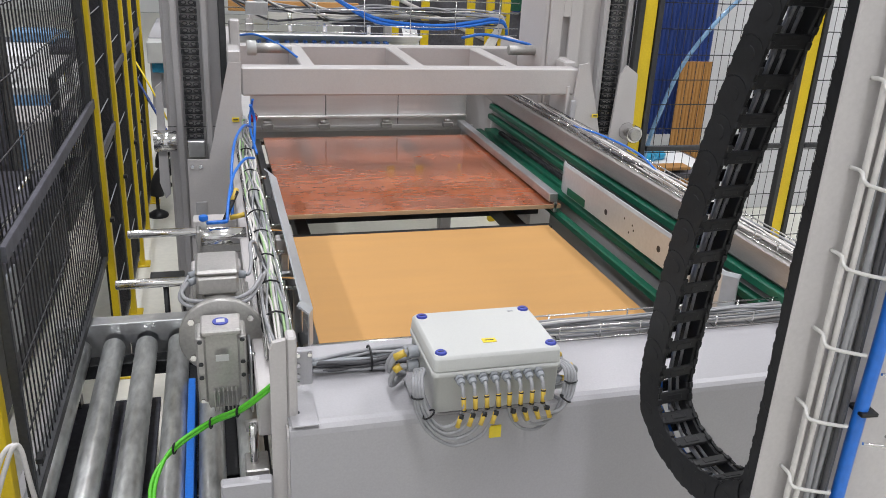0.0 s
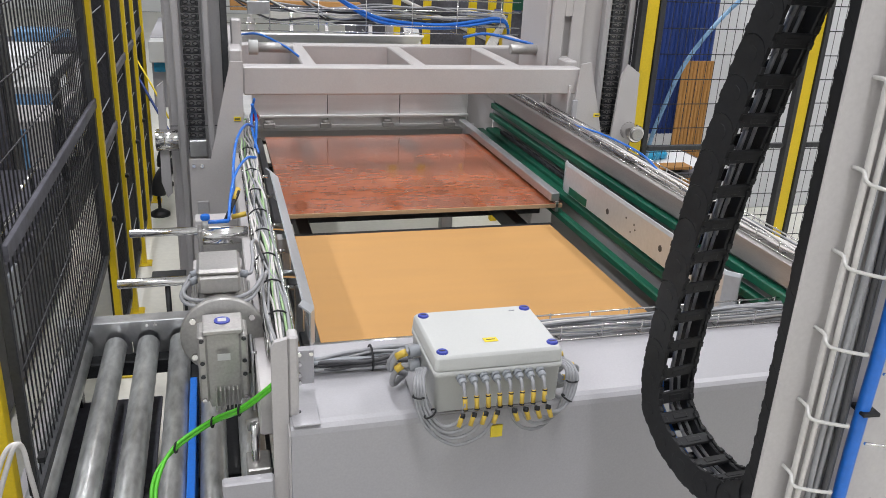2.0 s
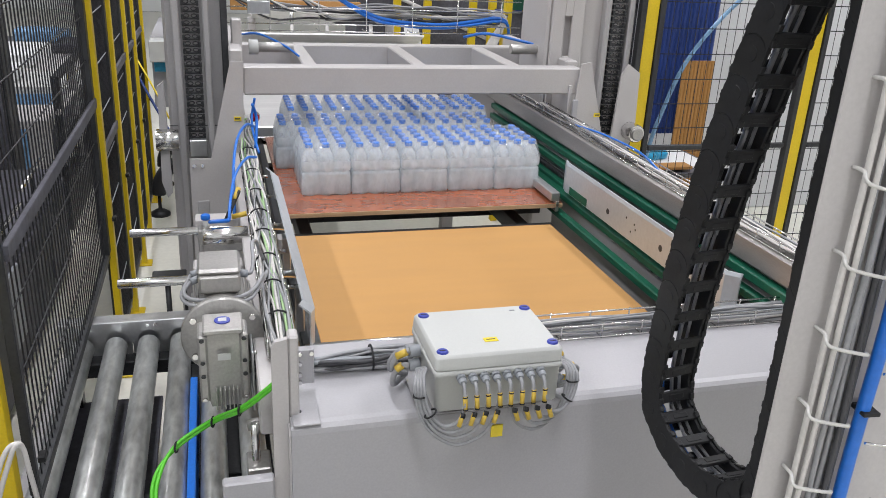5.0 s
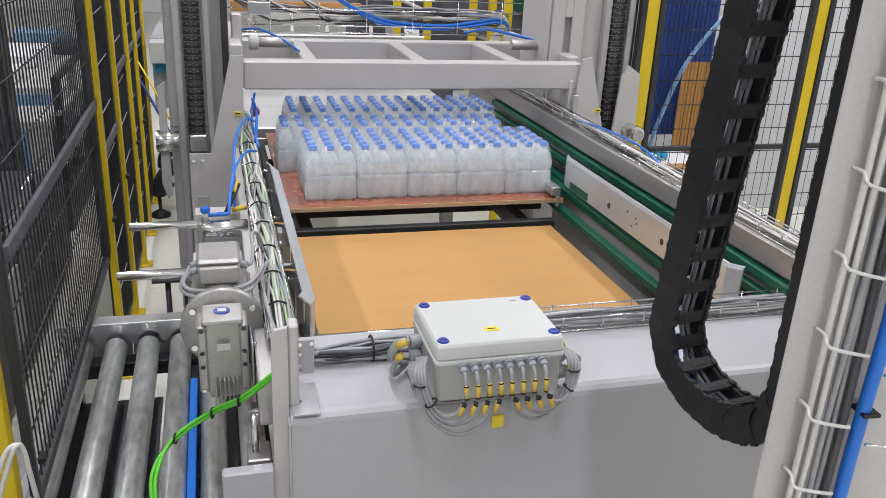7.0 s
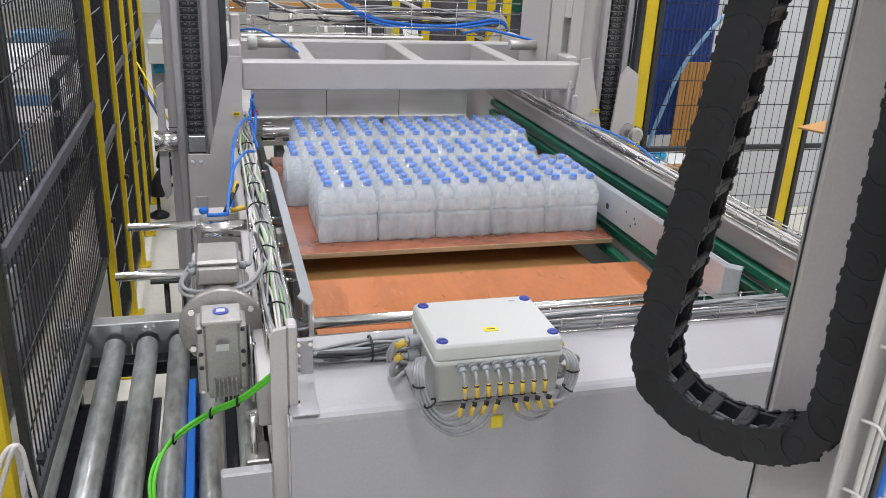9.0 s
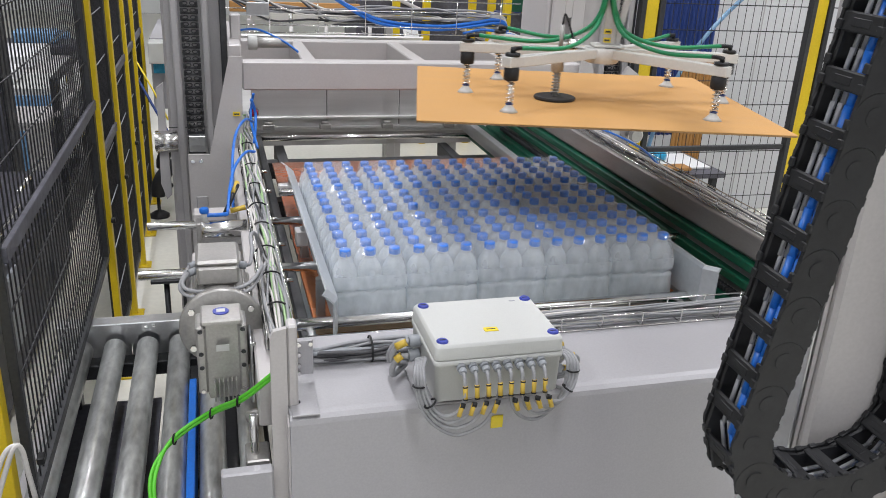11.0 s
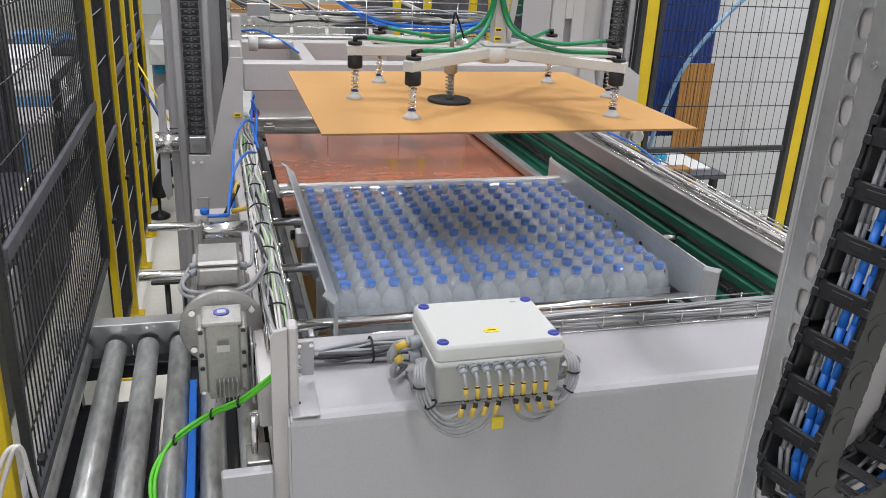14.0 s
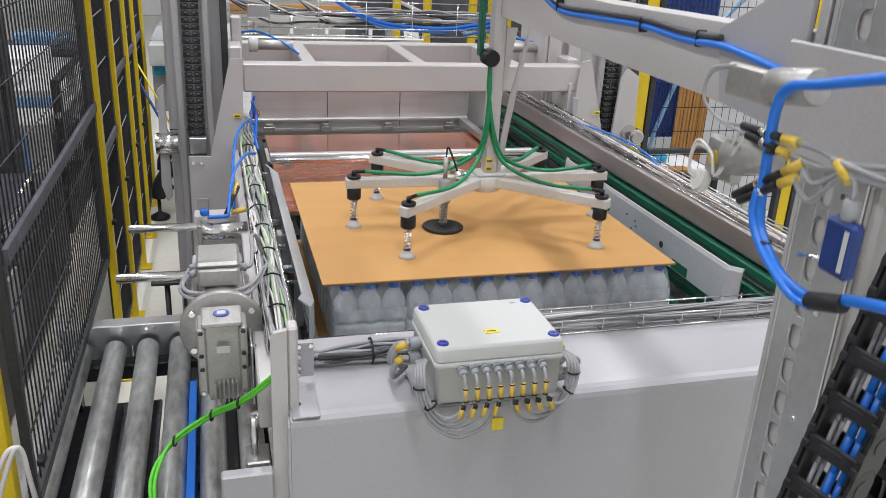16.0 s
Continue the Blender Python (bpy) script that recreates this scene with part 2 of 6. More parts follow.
# ---- wire mesh fences ----
def mesh_panel(parent, axis, d, a0, a1, z0, z1, pitch, cross, r=.0016):
    """Welded mesh in a plane: uprights at a close pitch and a few cross wires, and a frame."""
    s = Shape()

    def at(a, z, off=0.0):
        return (d + off, a, z) if axis == 0 else (a, d + off, z)

    n = int((a1 - a0) / pitch)
    for i in range(1, n):
        a = a0 + (a1 - a0) * i / n
        s.tube([at(a, z0), at(a, z1)], r, 4, ends=False)
    m = max(2, int((z1 - z0) / cross))
    part("wire_mesh", s, M_MESH, parent, "black welded wire mesh")
    for i in range(1, m):
        z = z0 + (z1 - z0) * i / m
        # closely pitched left panels: light caught on the cross wires is put into their colour
        part("cross_wire", Shape().tube([at(a0, z, .004), at(a1, z, .004)], max(.0025, r * .9), 5), M_PLASTIC_GREY if axis == 0 and d != a0 and pitch < .04 else M_MESH, parent)


def bar_along(axis, d, a0, a1, z0, z1, t, c=.002):
    return B(d - t, d + t, a0, a1, z0, z1, c=c) if axis == 0 else B(a0, a1, d - t, d + t, z0, z1, c=c)


def left_fence():
    posts = [1.88, 3.66, 4.335, 5.04, 5.60, 6.30]
    for i, y in enumerate(posts):
        p = thing("fence_post", (-.53, y, 0), "yellow square steel fence post with a base plate on the floor", "fence post", "fence posts along the roller conveyor")
        xa, xb = (-.580, -.526) if i == 0 else (-.496, -.466)
        part("upright", B(xa, xb, y, y + .05, 0, 2.6), M_YELLOW, p)
        part("base_plate", B(-.54, -.435, y - .02, y + .07, 0, .012), M_YELLOW, p)
        part("clip", B(-.466, -.448, y - .012, y + .02, .78, .80), M_BLACK, p)
        part("clip", B(-.466, -.448, y - .012, y + .02, 1.9, 1.92), M_BLACK, p)
    for i in range(len(posts) - 1):
        y0, y1 = posts[i] + .064, posts[i + 1] - .010
        if i == 0:
            z0 = .64
        else:
            z0 = .12
        f = thing("wire_fence", (-.5, y0, z0), "black wire mesh safety fence in a dark steel frame", "fence", "fence panels along the roller conveyor")
        mesh_panel(f, 0, -.5, y0, y1, z0, 2.5, .042 if i == 0 else .030, .16 if i == 0 else .2, .0024 if i == 0 else .003)
        part("bottom_rail", bar_along(0, -.5, y0, y1, z0 - .03, z0, .012), M_DARK, f)
        part("top_rail", bar_along(0, -.5, y0, y1, 2.5, 2.53, .012), M_DARK, f)
        part("side_bar", B(-.512, -.488, y0 - .012, y0 + .012, z0, 2.5), M_DARK, f)
        part("side_bar", B(-.516, -.484, y1 - .05, y1 + .008, z0, 2.5), M_DARK, f)
        part("middle_rail", bar_along(0, -.484, y0, y1, (1.285, 1.04, 1.27, 1.27, 1.27)[i], (1.325, 1.08, 1.31, 1.31, 1.31)[i], .007), M_SHADE, f, "grey flat steel rail")


left_fence()


def right_fence():
    for x in (1.975, 2.90, 3.9):
        p = thing("fence_post", (x, 3.57, 0), "yellow square steel fence post behind the machine", "fence post", "fence posts behind the machine")
        part("upright", B(x - .03, x + .035, 3.56, 3.61, 0, 2.6), M_YELLOW, p)
        part("edge_strip", B(x - .06, x - .032, 3.55, 3.59, .05, 2.5), M_DARK, p, "black frame edge")
        part("edge_strip", B(x + .037, x + .065, 3.55, 3.59, .05, 2.5), M_DARK, p, "black frame edge")
        part("base_plate", B(x - .07, x + .08, 3.52, 3.65, 0, .012), M_YELLOW, p)
    for x0, x1 in ((2.05, 2.83), (2.97, 3.83)):
        f = thing("wire_fence", (x0, 3.57, .1), "black wire mesh safety fence with a middle rail", "fence", "fence panels behind the machine")
        mesh_panel(f, 1, 3.57, x0, x1, .1, 2.5, .042, .12, .0019)
        part("middle_rail", B(x0, x1, 3.555, 3.58, 1.07, 1.095), M_DARK, f)
        part("bottom_rail", B(x0, x1, 3.555, 3.58, .08, .1), M_DARK, f)


right_fence()


# ---- roller conveyor ----
def roller_conveyor():
    c = thing("roller_conveyor", (-.2, 2.0, 0), "pallet roller conveyor with galvanised rollers and grey side channels", "conveyor")
    for i in range(6):
        x = -.53 + .1175 * i
        y0 = 0.6
        part("roller", Shape().lathe([(.012, y0 - .02), (.012, y0), (.036, y0), (.04, y0 + .004), (.04, 2.985), (.034, 2.995), (.012, 2.998), (.012, 3.03)], (x, 0, .51), 24, "y"), M_ROLLER, c)
    pts = [(-.62, .585), (-.62, .50)]
    for i in range(6):
        x = -.53 + .1175 * i
        pts += [(x - .047, .50), (x - .034, .535), (x, .552), (x + .034, .535), (x + .047, .50)]
    pts += [(.16, .50), (.16, .585)]
    part("side_channel", Shape().prism(pts, 1, 3.03, 3.036).box(-.62, .16, 3.03, 3.10, .582, .588), M_GALV, c)
    part("side_channel", B(-.62, -.366, 3.09, 3.10, .38, .585).box(-.364, .16, 3.088, 3.098, .38, .585), M_GALV, c)
    part("under_channel", B(-.62, .16, 3.02, 3.10, .36, .42), M_DARK, c)
    part("cross_bar", B(-.62, .3, 2.2, 2.24, .30, .38), M_DARK, c)
    # two dark sheets added below the rollers, standing in for the shade there
    part("drip_tray", B(-.57, .12, .62, 2.18, .26, .28), M_SHADE, c, "dark sheet added for the shade under the rollers")
    part("drip_tray", B(-.57, -.262, 2.18, 3.0, .25, .27), M_SHADE, c, "dark sheet added for the shade under the rollers")
    part("chain_guard", B(-.17, .12, 2.26, 3.0, .26, .40), M_DARK, c)
    part("cross_bar", B(-.62, .3, 1.2, 1.24, .30, .38), M_DARK, c)
    part("under_beam", B(-.62, -.58, .6, 3.02, .34, .46), M_PAINT_DARK, c)
    for x in (-.58, .1):
        part("leg", B(x - .03, x + .03, 2.96, 3.02, 0, .36), M_DARK, c)
        part("leg", B(x - .03, x + .03, .7, .76, 0, .34), M_DARK, c)
    for x in (-.58, -.3, -.27, -.03):
        part("bolt", C((x, 3.035, .57), (x, 3.026, .57), .006, 8), M_CHROME, c)
    part("drive_guard", B(-.136, -.112, 1.0, 2.66, .40, .535), M_BLUE, c, "blue plastic strip between the rollers")


roller_conveyor()


# ---- lift masts ----
def link_chain(s, x, y, z0, z1, pitch=.0275):
    n, k = int((z1 - z0) / pitch), pitch / .038
    for i in range(n):
        z = z0 + pitch * i
        w = .030
        for sx in (-1, 1):
            s.box(x + sx * w - .005, x + sx * w + .005, y - .012, y + .012, z + .004 * k, z + .034 * k, c=.002)
        s.tube([(x - w, y - .004, z + .010 * k), (x + w, y - .004, z + .010 * k)], .0040, 6)
        for sx in (-.5, .5):
            ring = [(x + sx * w + .011 * math.cos(a), y - .006, z + .026 * k + .007 * math.sin(a)) for a in [q * math.pi / 4 for q in range(9)]]
            s.tube(ring, .0022, 4, ends=False)


def mast(x0, x1, chain_x, right):
    y0, y1 = 3.62, 3.98
    m = thing("lift_mast", ((x0 + x1) / 2, 3.8, 0), "tall grey painted steel lift mast standing on the floor", "mast", "lift masts")
    part("column", B(x0, x1, y0 + .02, y1, 0, 2.75, c=.012), M_PAINT_DARK if not right else M_PAINT, m)
    part("channel_lip", B(chain_x - .075, chain_x - .045, y0 - .03, y0 + .018, .9 if right else .5, 2.75, c=.006), M_PAINT_DARK, m)
    part("channel_lip", B(chain_x + .047, chain_x + .075, y0 - .03, y0 + .018, .9 if right else .5, 2.75, c=.006), M_PAINT_DARK, m)
    s = Shape()
    link_chain(s, chain_x, y0 - .012, 1.10, 2.7)
    part("lift_chain", s, M_DARK, m, "dark steel roller chain")
    part("base_plate", B(x0 - .06, x1 + .06, y0 - .05, y1 + .06, 0, .02), M_PAINT_DARK, m)
    if right:
        part("slotted_plate", slotted(1.50, 1.655), M_PAINT, m, "grey plate with long slots")
        part("bearing_plate", Shape().prism([(1.80, 1.02), (1.90, 1.10), (1.93, 1.18), (1.92, 1.46), (1.86, 1.50), (1.83, 1.45)], 1, 3.50, 3.515), M_PAINT, m)
        part("bearing", C((1.90, 3.42, 1.19), (1.90, 3.52, 1.19), .042, 20, .004), M_CHROME, m)
        part("bearing_cap", C((1.90, 3.405, 1.19), (1.90, 3.425, 1.19), .03, 20, .003), M_ALU, m)
    else:
        part("seam", B(x0 - .001, x1 + .001, y0 + .0185, y0 + .0195, 1.205, 1.208, c=0), M_DARK, m)
        part("bearing_plate", Shape().prism([(-.235, 1.0), (-.225, 1.40), (-.20, 1.42), (-.195, .95), (-.215, .93)], 1, 3.50, 3.53), M_PAINT_DARK, m)
        part("bearing", C((-.245, 3.5, 1.18), (-.155, 3.5, 1.18), .045, 20, .004), M_CHROME, m)
        part("guide_rail", B(.035, .062, 3.56, 3.615, .3, 2.75), M_DARK, m, "black linear guide rail")


def slotted(x0, x1):
    s = Shape()
    y0, y1 = 3.60, 3.618
    xa, xb = (x0 + x1) / 2 - .018, (x0 + x1) / 2 + .018
    s.box(x0, xa, y0, y1, 1.0, 2.7).box(xb, x1, y0, y1, 1.0, 2.7)
    for z in (1.42, 1.70, 1.98, 2.26):
        s.box(xa, xb, y0, y1, z, z + .10)
    s.box(xa, xb, y0, y1, 1.0, 1.40)
    return s


mast(-.195, .06, -.083, False)
mast(1.49, 1.92, 1.83, True)


# ---- machine head that rises: frame with cabinet, rails and top beams ----
def side_plate(poly, y, t=.012):
    return Shape().prism(poly, 1, y, y + t)


def head_frame():
    h = thing("layer_head_frame", (.75, 2.4, .35), "grey painted palletiser head frame with cabinet, rails and top beams", "machine frame")
    # cabinet at the front
    prof = [(1.365, .35), (1.365, 1.122), (1.368, 1.132), (1.376, 1.139), (1.388, 1.142), (1.69, 1.142), (1.69, 1.132), (1.388, 1.132), (1.376, 1.122), (1.376, .35)]
    part("cabinet", Shape().prism(prof, 0, .108, 1.75), M_PAINT_LIGHT, h, "light grey folded sheet cabinet")
    part("end_cap", Shape().prism([(1.369, .36), (1.369, 1.12), (1.385, 1.13), (1.43, 1.13), (1.43, .36)], 0, .104, .1075), M_PAINT, h)
    part("corner_flap", B(.112, .165, 1.3635, 1.44, 1.1425, 1.1465, c=.001), M_PAINT_LIGHT, h)
    part("screw", C((.128, 1.41, 1.146), (.128, 1.41, 1.149), .004, 8), M_DARK, h)
    # upright plate at the left front corner
    part("corner_plate", Shape().prism([(.076, .55), (.076, 1.295), (.083, 1.31), (.107, 1.315), (.107, .55)], 1, 1.40, 1.412), M_PAINT, h)
    part("corner_channel", B(.108, .128, 1.402, 1.44, 1.14, 1.318, c=.004), M_PAINT, h)
    part("bracket_plate", B(.132, .168, 1.50, 1.506, 1.155, 1.235, c=.002), M_PAINT_LIGHT, h)
    for x, z in ((.138, 1.228), (.162, 1.228), (.138, 1.205), (.138, 1.18), (.138, 1.162)):
        part("bolt", C((x, 1.50, z), (x, 1.492, z), .0045, 8), M_CHROME, h)
    part("support_plate", B(-.026, .075, 1.385, 1.412, .84, 1.013, c=.004), M_PAINT_LIGHT, h)
    part("support_plate", B(.0, .074, 1.46, 1.52, .80, .84), M_ALU, h)
    part("column_stub", C((.045, 1.52, .84), (.045, 1.52, 1.06), .009), M_CHROME, h)
    part("clamp_block", B(.025, .075, 1.49, 1.56, .92, .965), M_ALU, h)
    # left rail
    part("side_rail", B(.055, .125, 1.5, 4.25, 1.04, 1.15, c=.004), M_PAINT, h)
    part("inner_channel", B(.128, .148, 1.62, 4.1, 1.05, 1.150, c=.003), M_GALV, h)
    part("guide_strip", B(.185, .215, 1.7, 4.15, .985, 1.02, c=.003), M_DARK, h)
    for y in (2.05, 2.32, 2.55, 2.85, 3.1):
        part("cross_bolt", C((.15, y, 1.13), (.178, y, 1.13), .006, 8), M_CHROME, h)
    # right rail with guides
    part("side_rail", B(1.432, 1.51, 1.5, 4.25, 1.203, 1.272, c=.004), M_RAIL, h, "satin steel rail")
    part("lower_rail", B(1.40, 1.47, 1.5, 4.2, .93, 1.0, c=.004), M_PAINT_DARK, h)
    part("side_skirt", B(1.478, 1.486, 1.62, 3.35, .42, 1.0), M_PAINT_DARK, h, "grey skirt plate below the rail")
    part("web_plate", B(1.455, 1.463, 1.6, 4.2, 1.0, 1.203), M_PAINT_DARK, h)
    for y in (1.95, 2.35, 2.75, 3.15, 3.6):
        part("stiffener", B(1.462, 1.52, y, y + .09, 1.02, 1.20), M_PAINT_DARK, h)
    for x, z, w in ((1.30, .985, .03), (1.352, 1.03, .035), (1.415, 1.112, .03), (1.42, 1.165, .03)):
        part("green_guide", B(x, x + w, 1.65, 4.15, z, z + .028, c=.004), M_GREEN_GUIDE, h, "dark green plastic chain guide")
    s = Shape()
    for i in range(150):
        y = 1.62 + i * .0155
        s.box(1.408, 1.43, y, y + .011, 1.075, 1.092, c=.002)
    part("drive_chain", s, M_DARK, h, "dark drive chain on a green guide")
    part("green_shelf", B(1.385, 1.452, 1.6, 4.1, 1.05, 1.072, c=.003), M_GREEN_GUIDE, h)
    part("inner_guide", B(1.262, 1.30, 2.88, 4.2, 1.060, 1.095, c=.003).box(1.285, 1.30, 2.88, 4.2, 1.015, 1.0595, c=.002), M_GALV, h, "grey steel inner guide bar")
    for y in (1.93, 2.1, 2.26):
        part("guide_roller", C((1.38, y, 1.03), (1.40, y, 1.03), .022, 14), M_DARK, h)
    # top ladder frame
    part("front_beam", B(.112, 1.585, 3.42, 3.50, 1.38, 1.495, c=.006), M_PAINT, h)
    part("rear_beam", B(.112, 1.60, 4.07, 4.15, 1.38, 1.495, c=.006), M_PAINT, h)
    for x in (.388, .862, 1.296):
        part("cross_beam", B(x - .03, x + .03, 3.50, 4.07, 1.38, 1.493, c=.005), M_PAINT, h)
    part("side_beam", B(.06, .112, 3.43, 4.25, 1.38, 1.56, c=.006), M_PAINT, h)
    part("side_beam", B(1.545, 1.60, 3.50, 4.4, 1.42, 1.515, c=.006), M_PAINT, h)
    part("end_post", B(.075, .118, 3.60, 3.66, 1.495, 1.66, c=.006), M_PAINT, h)
    part("low_shelf", B(.12, .36, 3.503, 3.56, 1.44, 1.45), M_PAINT_DARK, h)
    part("cylinder", C((.17, 3.72, 1.53), (.34, 3.72, 1.53), .022, 14, .002), M_ALU, h)
    part("cylinder_head", C((.15, 3.72, 1.53), (.19, 3.72, 1.53), .032, 14, .002), M_PLASTIC_BOX, h)
    part("cylinder", C((1.36, 3.75, 1.53), (1.55, 3.75, 1.53), .024, 14, .002), M_ALU, h)
    part("blue_hose", T([(.12, 3.9, 1.56), (.2, 3.8, 1.575), (.3, 3.7, 1.54), (.36, 3.66, 1.50)], .005), M_BLUE, h)
    part("blue_hose", T([(1.2, 4.0, 1.55), (1.3, 3.95, 1.575), (1.42, 3.85, 1.56), (1.5, 3.78, 1.54), (1.53, 3.7, 1.47)], .007), M_BLUE, h)
    # plates that carry the beam on the masts
    part("left_plate", side_plate([(.112, 1.52), (.062, 1.52), (-.03, 1.125), (-.115, 1.127), (-.118, .62), (.10, .62), (.10, 1.1)], 3.385), M_PAINT, h)
    part("right_plate", side_plate([(1.575, 1.515), (1.62, 1.525), (1.728, 1.13), (1.90, 1.04), (1.90, .9), (1.56, .9), (1.545, 1.20)], 3.40), M_PAINT, h)
    part("rear_post", B(1.335, 1.49, 4.30, 4.34, .94, 1.33, c=.004), M_PAINT, h)
    part("right_web", B(1.53, 1.545, 3.41, 4.2, 1.0, 1.42), M_PAINT, h)
    part("chain_anchor", B(-.115, -.045, 3.56, 3.60, 1.09, 1.16), M_GALV, h)
    part("chain_anchor", B(1.80, 1.86, 3.54, 3.60, 1.06, 1.15), M_PAINT_LIGHT, h)
    part("window_frame", B(-.093, -.047, 3.378, 3.384, .87, .95), M_PAINT_DARK, h, "recessed slot in the plate")
    for x, z in ((-.098, 1.10), (-.065, 1.10)):
        part("bolt", C((x, 3.385, z), (x, 3.376, z), .008, 8), M_CHROME, h)
    for x in (.082, 1.665):
        part("label", B(x - .014, x + .014, 3.378, 3.3845, 1.284, 1.300, c=0), M_YTAG, h, "small yellow warning label")
    for x in (.082, 1.665):
        part("label_print", B(x - .010, x + .010, 3.376, 3.3775, 1.290, 1.295, c=0), M_DARK, h, "dark print bars")
    part("push_button", C((.15, 3.36, 1.30), (.15, 3.385, 1.30), .016, 16, .003), M_RED, h, "dark red push button")
    part("button_ring", C((.15, 3.372, 1.30), (.15, 3.39, 1.30), .021, 16, .002), M_CHROME, h)
    part("sensor_bracket", B(1.545, 1.57, 3.385, 3.398, 1.19, 1.36), M_PAINT_LIGHT, h)
    part("sensor", C((1.50, 3.36, 1.285), (1.545, 3.39, 1.275), .012, 12, .002), M_BLACK, h)
    # lower cross members under the board
    part("rear_bar", B(.24, 1.27, 2.838, 2.872, .945, .975, c=.003), M_DARK, h, "dark steel bar behind the pallet")
    part("rear_rod", C((.18, 4.13, 1.005), (1.34, 4.13, 1.005), .014), M_CHROME, h)
    for y, z in ((3.3, .86), (3.9, .86)):
        part("cross_member", B(.2, 1.4, y, y + .07, z, z + .08), M_DARK, h)
    part("underside_beam", B(.28, .33, 2.88, 4.2, .88, .95), M_DARK, h)
    part("underside_beam", B(1.15, 1.20, 2.88, 4.2, .88, .95), M_DARK, h)
    # fixed front bars and the wire tray along the cabinet
    part("front_bar", C((.18, 1.80, 1.075), (1.40, 1.80, 1.075), .012), M_CHROME, h)
    part("front_bar", B(.18, 1.40, 1.735, 1.765, 1.06, 1.085), M_STEEL, h)
    LIFTED.append((h, h.location.copy()))
    return h


HEAD = head_frame()


def wire_tray(name, axis, d, a0, a1, z, w, hgt, label):
    """A wire basket: lengthwise wires and U-shaped hoops."""
    at = ((a0 + a1) / 2, d, z) if axis == 0 else (d, (a0 + a1) / 2, z)
    t = thing(name, at, label, "cable tray", "wire cable trays")

    def P(a, o, zz):
        return (a, d + o, zz) if axis == 0 else (d + o, a, zz)

    for o, zz in ((-w / 2, z + hgt), (w / 2, z + hgt), (-w / 2, z + .002), (0, z + .002), (w / 2, z + .002)):
        part("long_wire", Shape().tube([P(a0, o, zz), P(a1, o, zz)], .0022, 6), M_CHROME, t)
    n = int((a1 - a0) / .10)
    for i in range(n + 1):
        a = a0 + (a1 - a0) * i / n
        part("hoop", Shape().tube([P(a, -w / 2, z + hgt + .004), P(a, -w / 2, z), P(a, w / 2, z), P(a, w / 2, z + hgt + .004)], .0022, 6), M_CHROME, t)
    LIFTED.append((t, t.location.copy()))
    return t


def loose_cables(t, axis, d, a0, a1, z, w, hgt, n, mats, r=(.0035, .006), seed=1, step=.16):
    rnd = random.Random(seed)
    for i in range(n):
        pts, o, zz = [], rnd.uniform(-w / 2, w / 2), z + rnd.uniform(.3, 1) * hgt
        a = a0
        while a < a1:
            pts.append((a, d + o, zz) if axis == 0 else (d + o, a, zz))
            o = max(-w / 2, min(w / 2, o + rnd.uniform(-.35, .35) * w))
            zz = max(z + .004, min(z + hgt, zz + rnd.uniform(-.3, .3) * hgt))
            a += step * rnd.uniform(.7, 1.3)
        pts.append((a1, d + o, zz) if axis == 0 else (d + o, a1, zz))
        part("cable", T(pts, rnd.uniform(*r), 6, 4), rnd.choice(mats), t)


TRAY_R = wire_tray("cable_tray", 1, 1.478, 1.55, 4.1, 1.274, .06, .03, "steel wire cable tray with thin cables along the grey rail")
loose_cables(TRAY_R, 1, 1.478, 1.6, 4.1, 1.277, .045, .02, 9, [M_CABLE, M_CABLE_PALE, M_GREEN, M_CABLE_DARK], (.0025, .004), 3)
part("blue_hose", T([(1.48, 2.45, 1.29), (1.495, 2.65, 1.315), (1.49, 2.95, 1.31), (1.48, 3.2, 1.29)], .0042), M_BLUE, TRAY_R)
TRAY_F = wire_tray("cable_tray", 0, 1.645, .66, 1.62, 1.143, .07, .035, "steel wire cable tray with grey cables along the cabinet")
loose_cables(TRAY_F, 0, 1.645, .62, 1.62, 1.146, .05, .024, 14, [M_CABLE, M_CABLE, M_PLASTIC_GREY, M_CABLE_PALE], (.0028, .0042), 5)
TRAY_L = wire_tray("cable_tray", 1, .112, 1.62, 3.75, 1.155, .06, .045, "steel wire tray packed with tied grey and green cables")
loose_cables(TRAY_L, 1, .112, 1.6, 3.75, 1.165, .05, .045, 36, [M_CABLE, M_CABLE, M_CABLE, M_CABLE_PALE, M_CABLE_PALE, M_CABLE_PALE, M_CABLE, M_GREEN_PALE, M_CABLE_DARK], (.0026, .0046), 8)
for y in (1.72, 1.9, 2.08, 2.27, 2.45, 2.66, 2.9, 3.2):
    ring = [(.112 + .033 * math.cos(a), y + .01 * math.sin(a), 1.188 + .03 * math.sin(a)) for a in [k * math.pi / 8 for k in range(17)]]
    part("cable_tie", Shape().tube(ring, .0025, 5), M_BLACK, TRAY_L)
CAB_L = thing("cable_bundle", (.35, 1.64, 1.143), "bundle of grey cables tied with black straps lying on the cabinet", "cable bundle")
loose_cables(CAB_L, 0, 1.570, .165, .40, 1.148, .05, .030, 16, [M_CABLE, M_PLASTIC_GREY, M_CABLE_DARK], (.0035, .005), 11, .08)
for x in (.17, .30):
    ring = [(x, 1.570 + .032 * math.cos(a), 1.166 + .026 * math.sin(a)) for a in [k * math.pi / 8 for k in range(17)]]
    part("cable_tie", Shape().tube(ring, .0025, 5), M_BLACK, CAB_L)
LIFTED.append((CAB_L, CAB_L.location.copy()))


